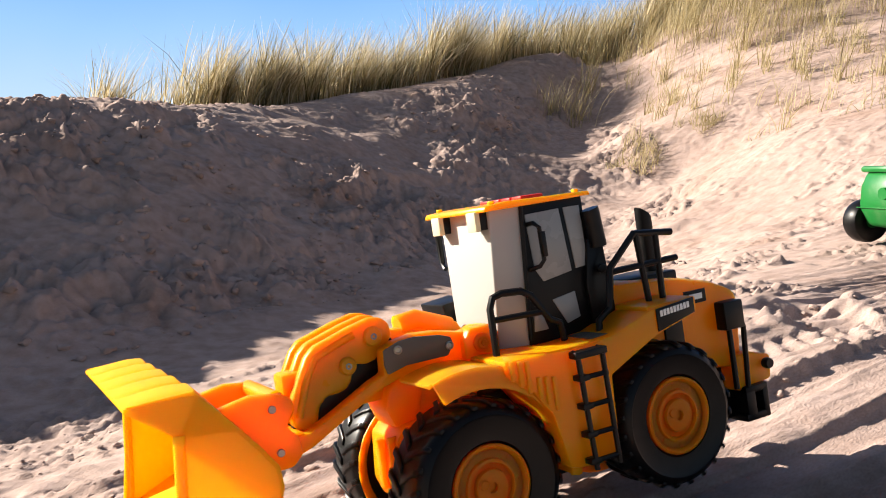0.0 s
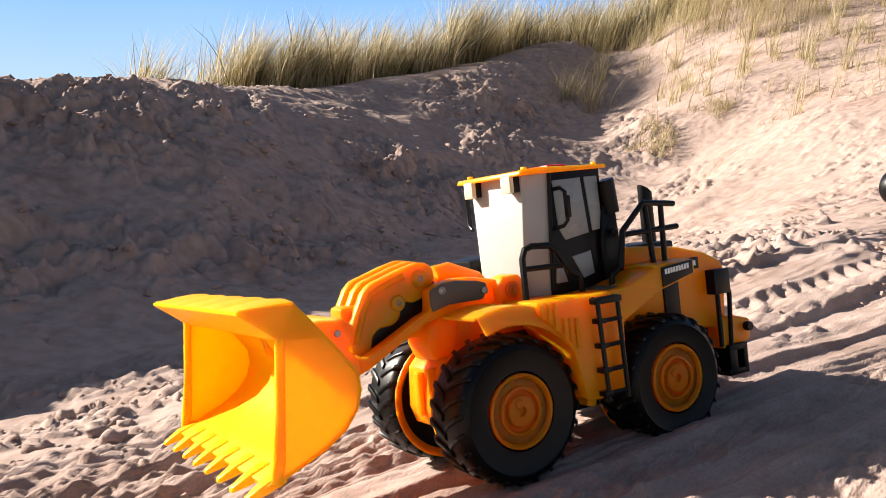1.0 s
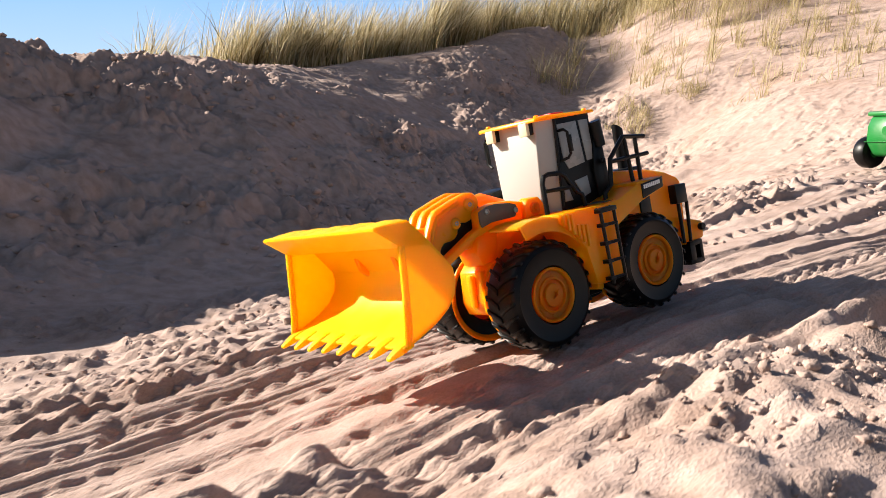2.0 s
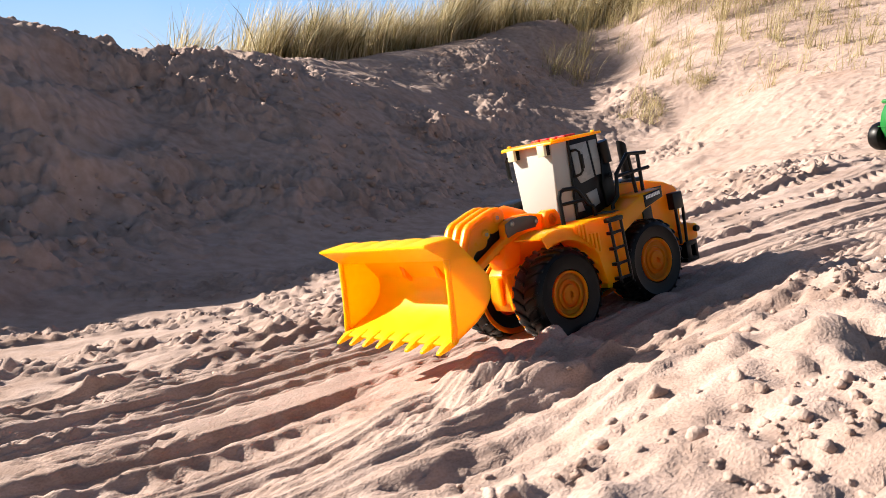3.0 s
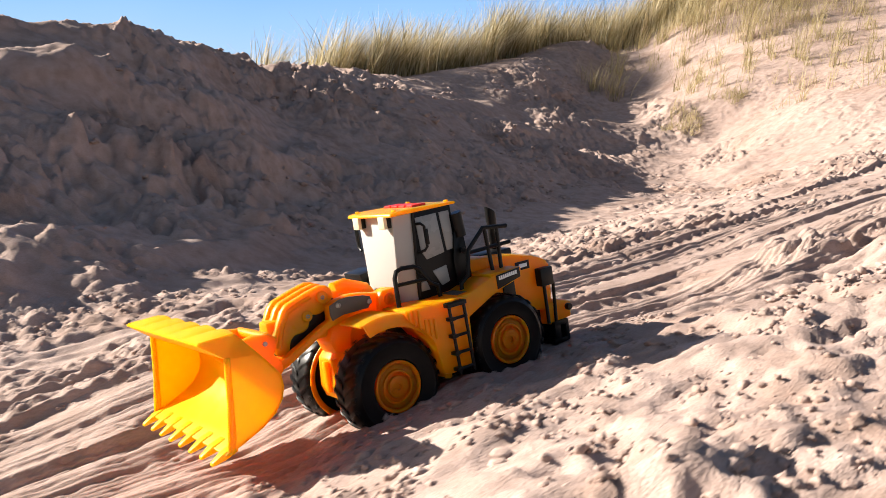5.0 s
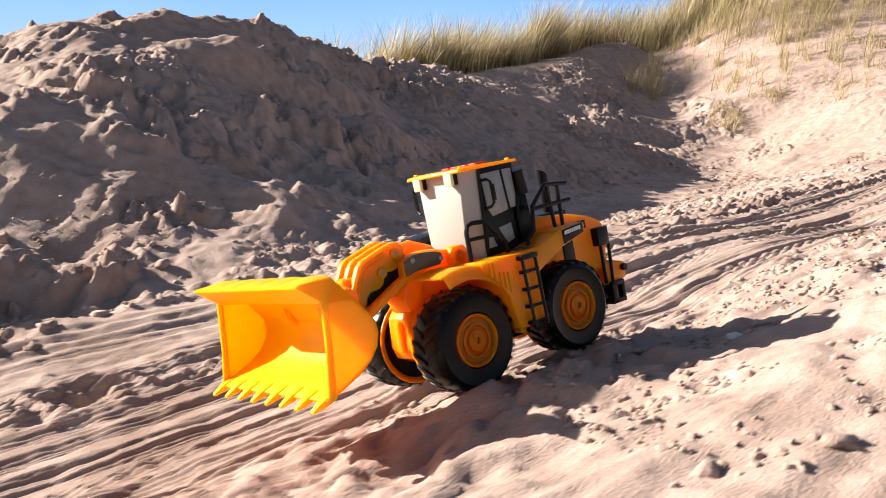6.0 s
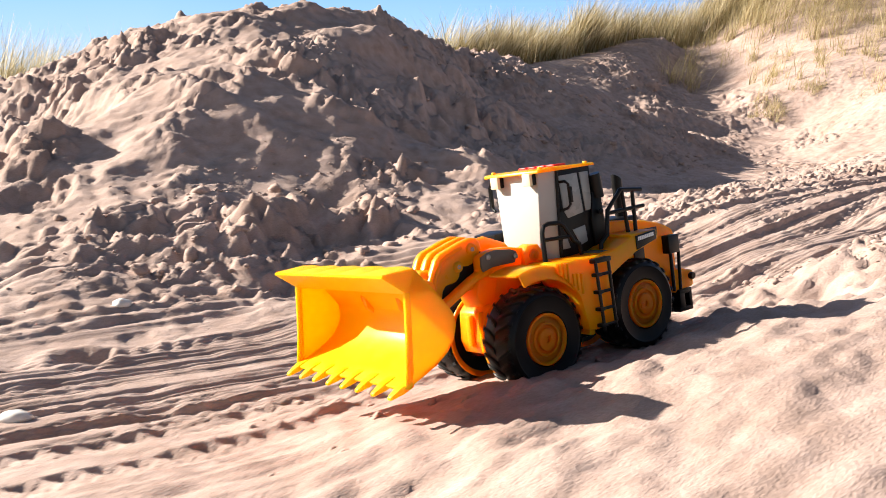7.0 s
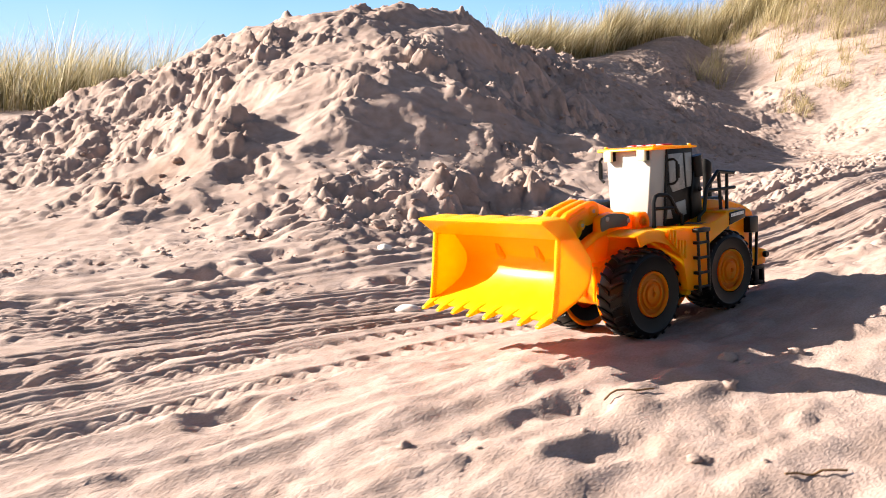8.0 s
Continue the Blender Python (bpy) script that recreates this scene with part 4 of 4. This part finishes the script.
def build_boom(car):
    arm = [(0.044, 0.150), (0.048, 0.157), (0.060, 0.1585), (0.069, 0.1555), (0.090, 0.1600), (0.107, 0.1612), (0.121, 0.1588), (0.1315, 0.1548), (0.1325, 0.1390), (0.142, 0.1355), (0.1594, 0.1268), (0.174, 0.1197), (0.188, 0.1135), (0.199, 0.1135), (0.206, 0.108), (0.196, 0.101), (0.186, 0.1045), (0.1705, 0.1125), (0.156, 0.1200), (0.136, 0.1300), (0.1163, 0.1353), (0.096, 0.1385), (0.062, 0.137), (0.045, 0.138)]
    for side in (1, -1):
        y = lambda a_, b_: (side * a_, side * b_) if side > 0 else (side * b_, side * a_)
        boom = part("boom_arm", prism(arm, *y(0.019, 0.032), 0.0018), YELLOW, car)
        part("boom_inset", prism([(0.197, 0.1085), (0.186, 0.1095), (0.175, 0.1160), (0.160, 0.1230), (0.142, 0.1315), (0.130, 0.1370), (0.118, 0.1390), (0.118, 0.1600), (0.150, 0.1640), (0.180, 0.1480), (0.190, 0.1330)], *y(0.0120, 0.0180), 0.0004), BLACK, boom, "black inset plate")
        part("boom_plate", prism([(0.1316, 0.1548), (0.1323, 0.1450), (0.1305, 0.1385), (0.1167, 0.1420), (0.0854, 0.1422), (0.0800, 0.1490), (0.0815, 0.1544), (0.0897, 0.1573), (0.1084, 0.1597), (0.1200, 0.1588)], *y(0.032, 0.0345), 0.0006), GREY, boom, "taupe cover plate")
        for bx, bz in ((0.1219, 0.1535), (0.0835, 0.1489)):
            part("screw", lathe_at(bx, side * 0.0345, bz, [(0.0030, 0.0), (0.0030, 0.0010), (0.0022, 0.0012), (0.0016, 0.0004)], side), STEEL, boom)
        boss = prism([(0.046, 0.136), (0.074, 0.136), (0.074, 0.150), (0.068, 0.158), (0.052, 0.158), (0.046, 0.150)], *y(0.026, 0.0385), 0.0025)
        boss = part("pivot_boss", boss, YELLOW, car)
        part("pivot_bolt", merge(merge(disc(0.0603, side * 0.039, 0.1465, 0.0068, 0.0014, 24), disc(0.0603, side * 0.0402, 0.1465, 0.0046, 0.0012, 20)), disc(0.0603, side * 0.0412, 0.1465, 0.0022, 0.0010, 12)), ORANGE, boss)
        brk = part("bucket_bracket", prism([(0.206, 0.1435), (0.1985, 0.1390), (0.1970, 0.1320), (0.2040, 0.1215), (0.1970, 0.1140), (0.1960, 0.1030), (0.2030, 0.0965), (0.2130, 0.0960), (0.240, 0.118), (0.246, 0.142), (0.224, 0.146)], *y(0.030, 0.038), 0.002), YELLOW, car)
        for bx, bz in ((0.212, 0.135), (0.2105, 0.1075)):
            part("screw", disc(bx, side * 0.0385, bz, 0.0026, 0.0010, 12), STEEL, brk)
    link = [(0.186, 0.109), (0.195, 0.117), (0.1955, 0.130), (0.1875, 0.146), (0.1805, 0.159), (0.174, 0.1650), (0.164, 0.1680), (0.148, 0.1730), (0.1325, 0.1765), (0.1245, 0.1755), (0.1190, 0.1705), (0.1180, 0.1625), (0.1225, 0.1560), (0.1325, 0.1480), (0.1390, 0.1462), (0.1475, 0.1482), (0.1500, 0.1430), (0.1515, 0.1375), (0.1555, 0.1330), (0.1610, 0.1315), (0.1700, 0.1310), (0.1755, 0.1260), (0.1780, 0.1175), (0.1815, 0.1110)]
    for y0, y1, dz in ((0.0110, 0.0205, 0), (-0.0205, -0.0110, 0.002), (-0.0050, 0.0050, 0.001)):
        plate = prism([(x, z + dz) for x, z in link], y0, y1, 0)
        soften(plate, 0.0034, 3)
        lk_ = part("tilt_link", plate, YELLOW, car, "yellow tilt link")
        if abs(y0 + y1) > 0.001:
            s = 1 if y0 > 0 else -1
            for bx, bz, br in ((0.1325, 0.1640, 0.0070), (0.1530, 0.1480, 0.0062)):
                part("link_boss", lathe_at(bx, s * 0.0200, bz, [(br, -0.002), (br, 0.0012), (br * 0.8, 0.0026), (0.003, 0.0028)], s, 22), YELLOW, lk_)
                part("screw", lathe_at(bx, s * 0.0225, bz, [(0.0022, 0.0), (0.0022, 0.0009), (0.0014, 0.0010), (0.0008, 0.0002)], s, 14), STEEL, lk_)
            part("link_rib", tube([(0.1905, s * 0.0195, 0.122), (0.1830, s * 0.0200, 0.143), (0.1745, s * 0.0200, 0.1575), (0.160, s * 0.0200, 0.1630), (0.146, s * 0.0198, 0.1675)], 0.0028, 10), YELLOW, lk_)
    web = prism([(0.1515 + (x - 0.1515) * 0.86, 0.148 + (z - 0.148) * 0.86) for x, z in link], -0.0115, 0.0115, 0.001)
    part("link_web", web, YELLOW, car)
    far_tube = tube([(0.052, -0.026, 0.152), (0.080, -0.026, 0.163), (0.094, -0.026, 0.161)], 0.0085, 16)
    part("lift_ram", far_tube, YELLOW, car, "thick yellow ram beside the boom")
    part("bucket_pin", tube([(0.2075, -0.034, 0.1400), (0.2075, 0.034, 0.1400)], 0.0052, 14), YELLOW, car)
    part("cross_shaft", merge(tube([(0.196, -0.03, 0.110), (0.196, 0.03, 0.110)], 0.006, 12), box(0.118, 0.196, -0.010, 0.010, 0.118, 0.150, 0.003)), YELLOW, car)


def build_bucket(car):
    half, t = 0.1085, 0.003
    shell = [(0.295, 0.0590), (0.275, 0.0665), (0.256, 0.0745), (0.242, 0.0835), (0.233, 0.0945), (0.2290, 0.1065), (0.2300, 0.118), (0.238, 0.130), (0.248, 0.1430)]
    inner = []
    for i, (x, z) in enumerate(shell):
        (xa, za), (xb, zb) = shell[max(i - 1, 0)], shell[min(i + 1, len(shell) - 1)]
        dx, dz = xb - xa, zb - za
        q = math.hypot(dx, dz)
        inner.append((x + dz / q * t, z - dx / q * t))
    bucket = part("bucket", prism(shell + inner[::-1], -half, half, 0.0006), BUCKET, car, "wide yellow bucket, empty, with a dusting of sand")
    side_line = [(0.2935, 0.0600), (0.275, 0.0665), (0.256, 0.0745), (0.242, 0.0835), (0.233, 0.0945), (0.2290, 0.1065), (0.2300, 0.118), (0.238, 0.130), (0.248, 0.143), (0.268, 0.166), (0.2785, 0.1465)]
    for side in (1, -1):
        y = lambda a_, b_: (side * a_, side * b_) if side > 0 else (side * b_, side * a_)
        pl = part("bucket_cheek", prism(side_line, *y(half - 0.003, half), 0.0008), BUCKET, bucket)
        merge_edge = tube([(0.2785, side * (half - 0.001), 0.1465), (0.2860, side * (half - 0.001), 0.075), (0.2900, side * (half - 0.001), 0.0605)], 0.0032, 10)
        part("cheek_rim", merge_edge, BUCKET, bucket)
        part("guard_end", prism([(0.248, 0.143), (0.268, 0.1675), (0.302, 0.1665), (0.2785, 0.1465)], *y(half - 0.003, half - 0.0005), 0.0008), BUCKET, bucket)
    # spill guard with five scalloped ribs
    n, m = 61, 10
    bm = bmesh.new()
    grid = []
    for i in range(n):
        yy = -half + 2 * half * i / (n - 1)
        ph = (i / (n - 1) * 5) % 1.0
        bulge = 0.0040 * math.sqrt(max(0.0, math.sin(math.pi * ph)))
        row = []
        for x, z, k in ((0.2460, 0.1405, 0), (0.252, 0.1475, 0.2), (0.260, 0.1575, 0.6), (0.267, 0.1645, 1), (0.276, 0.1655, 1), (0.290, 0.1655, 0.75), (0.3030, 0.1655, 0.1), (0.3030, 0.1635, 0), (0.2790, 0.1450, 0), (0.256, 0.1430, 0)):
            row.append(bm.verts.new((x, yy, z + bulge * k)))
        grid.append(row)
    for r0, r1 in zip(grid, grid[1:]):
        for k in range(m):
            bm.faces.new((r0[k], r0[(k + 1) % m], r1[(k + 1) % m], r1[k]))
    bm.faces.new(grid[0][::-1])
    bm.faces.new(grid[-1])
    part("spill_guard", bm, BUCKET, bucket, "scalloped yellow spill guard")
    for k in range(8):
        yy = -0.1015 + 0.029 * k
        w_ = 0.0062
        tooth = loft([[(0.283, yy - w_, 0.0605), (0.283, yy + w_, 0.0605), (0.283, yy + w_, 0.0675), (0.283, yy - w_, 0.0675)],
                      [(0.296, yy - w_ * 0.95, 0.0560), (0.296, yy + w_ * 0.95, 0.0560), (0.296, yy + w_ * 0.9, 0.0635), (0.296, yy - w_ * 0.9, 0.0635)],
                      [(0.3085, yy - w_ * 0.55, 0.0530), (0.3085, yy + w_ * 0.55, 0.0530), (0.3085, yy + w_ * 0.5, 0.0565), (0.3085, yy - w_ * 0.5, 0.0565)]], 0.0016)
        part("tooth", tooth, BUCKET, bucket)


loader, loader_wheels = build_loader()

# ---- green toy tractor parked further up the slope ----


def build_tractor(x, y, heading):
    z = float(top(x, y)[0])
    car = tagged(new("toy_tractor"), "green plastic toy tractor with black wheels, parked on the sand", "toy tractor")
    car.matrix_world = pose(x, y, z - 0.008, 0, 0, heading) @ Matrix.Scale(1.28, 4)
    hull = loft([[(-0.11, -0.05, 0.030), (0.10, -0.045, 0.030), (0.10, 0.045, 0.030), (-0.11, 0.05, 0.030)], [(-0.128, -0.062, 0.066), (0.116, -0.054, 0.066), (0.116, 0.054, 0.066), (-0.128, 0.062, 0.066)],
                 [(-0.125, -0.061, 0.105), (0.115, -0.053, 0.104), (0.115, 0.053, 0.104), (-0.125, 0.061, 0.105)], [(-0.112, -0.056, 0.135), (0.106, -0.048, 0.133), (0.106, 0.048, 0.133), (-0.112, 0.056, 0.135)]], 0.010)
    part("hull", hull, GREEN, car)
    part("seam", loft([[(-0.1295, -0.063, 0.065), (0.1172, -0.055, 0.065), (0.1172, 0.055, 0.065), (-0.1295, 0.063, 0.065)], [(-0.1295, -0.063, 0.0665), (0.1172, -0.055, 0.0665), (0.1172, 0.055, 0.0665), (-0.1295, 0.063, 0.0665)]]), GREEN, car)
    part("rim_edge", loft([[(-0.124, -0.064, 0.131), (0.113, -0.055, 0.129), (0.113, 0.055, 0.129), (-0.124, 0.064, 0.131)], [(-0.124, -0.064, 0.143), (0.113, -0.055, 0.141), (0.113, 0.055, 0.141), (-0.124, 0.064, 0.143)]], 0.005), GREEN, car)
    part("hitch", tube([(0.10, 0.03, 0.094), (0.136, 0.03, 0.092)], 0.011, 14), GREEN, car)
    for wx, r in ((0.085, 0.040), (-0.075, 0.046)):
        for side in (1, -1):
            w_ = lathe([(0.012, 0.016), (r * 0.7, 0.019), (r * 0.93, 0.016), (r, 0.009), (r, -0.009), (r * 0.93, -0.016), (r * 0.7, -0.019), (0.012, -0.016)], 36, closed=True)
            wheel = part("wheel", w_, RUBBER, car, "smooth shiny black wheel")
            wheel.matrix_basis = pose(wx, side * 0.068, r)
            part("hub", lathe([(0.013, 0.018 * side), (0.010, 0.021 * side), (0.004, 0.022 * side), (0.004, -0.018 * side), (0.013, -0.018 * side)], 20), GREEN, wheel)
    return car


build_tractor(1.16, 2.02, -165)

# ---- driving ----
DRIVE = [
    (0, 0.131, 0.635, 0.745, 6.5, 6.3, -151.5),
    (0.5, 0.017, 0.540, 0.724, 0.0, 11.8, -147.3),
    (1, -0.107, 0.429, 0.706, 6.8, 3.5, -149.0),
    (1.5, -0.218, 0.339, 0.698, 7.6, 4.6, -147.5),
    (2, -0.307, 0.271, 0.685, 8.1, 8.0, -146.0),
    (3.3, -0.577, 0.050, 0.617, 8.1, 9.8, -146.2),
    (3.5, -0.636, -0.001, 0.610, 9.8, 10.1, -146.5),
    (4, -0.806, -0.141, 0.573, 5.3, 9.9, -147.5),
    (5.3, -1.431, -0.642, 0.461, 4.3, 8.1, -148.3),
    (5.5, -1.530, -0.715, 0.452, 3.6, 11.8, -146.7),
    (6, -1.745, -0.931, 0.433, 8.2, 8.5, -144.4),
    (6.5, -1.991, -1.123, 0.378, 12.0, 12.2, -146.4),
    (7, -2.240, -1.291, 0.329, 6.0, 6.4, -147.9),
    (7.5, -2.432, -1.451, 0.308, 8.3, 3.9, -149.2),
    (8, -2.571, -1.548, 0.293, 2.9, 3.1, -147.4),
]


def motions():
    walk(loader, [(t, pose(x, y, z, rx, ry, rz)) for t, x, y, z, rx, ry, rz in DRIVE])
    gone, rolled = 0.0, []
    for a_, b_ in zip(DRIVE, DRIVE[1:]):
        step_ = math.dist(a_[1:3], b_[1:3])
        n = max(1, math.ceil(step_ / 0.05))
        for k in range(n):
            rolled.append((a_[0] + (b_[0] - a_[0]) * k / n, gone + step_ * k / n))
        gone += step_
    rolled.append((DRIVE[-1][0], gone))
    rock_t = [0, 0.5, 1, 1.5, 2, 3.3, 3.5, 4, 5.3, 5.5, 6, 6.5, 7, 7.5, 8]
    rock_z = [0.005, 0.011, -0.008, 0.003, -0.001, 0.0, -0.006, 0.008, 0.006, -0.003, -0.005, -0.005, 0.004, -0.001, 0.008]
    for w_, x, y, z, r, side, name in loader_wheels:
        rows = []
        for t, d in rolled:
            dz = float(np.interp(t, rock_t, rock_z)) * side if name == "rear" else 0.0
            rows.append((t, pose(x, y, z + dz, 0, math.degrees(d / r), 0)))
        walk(w_, rows)


motions()
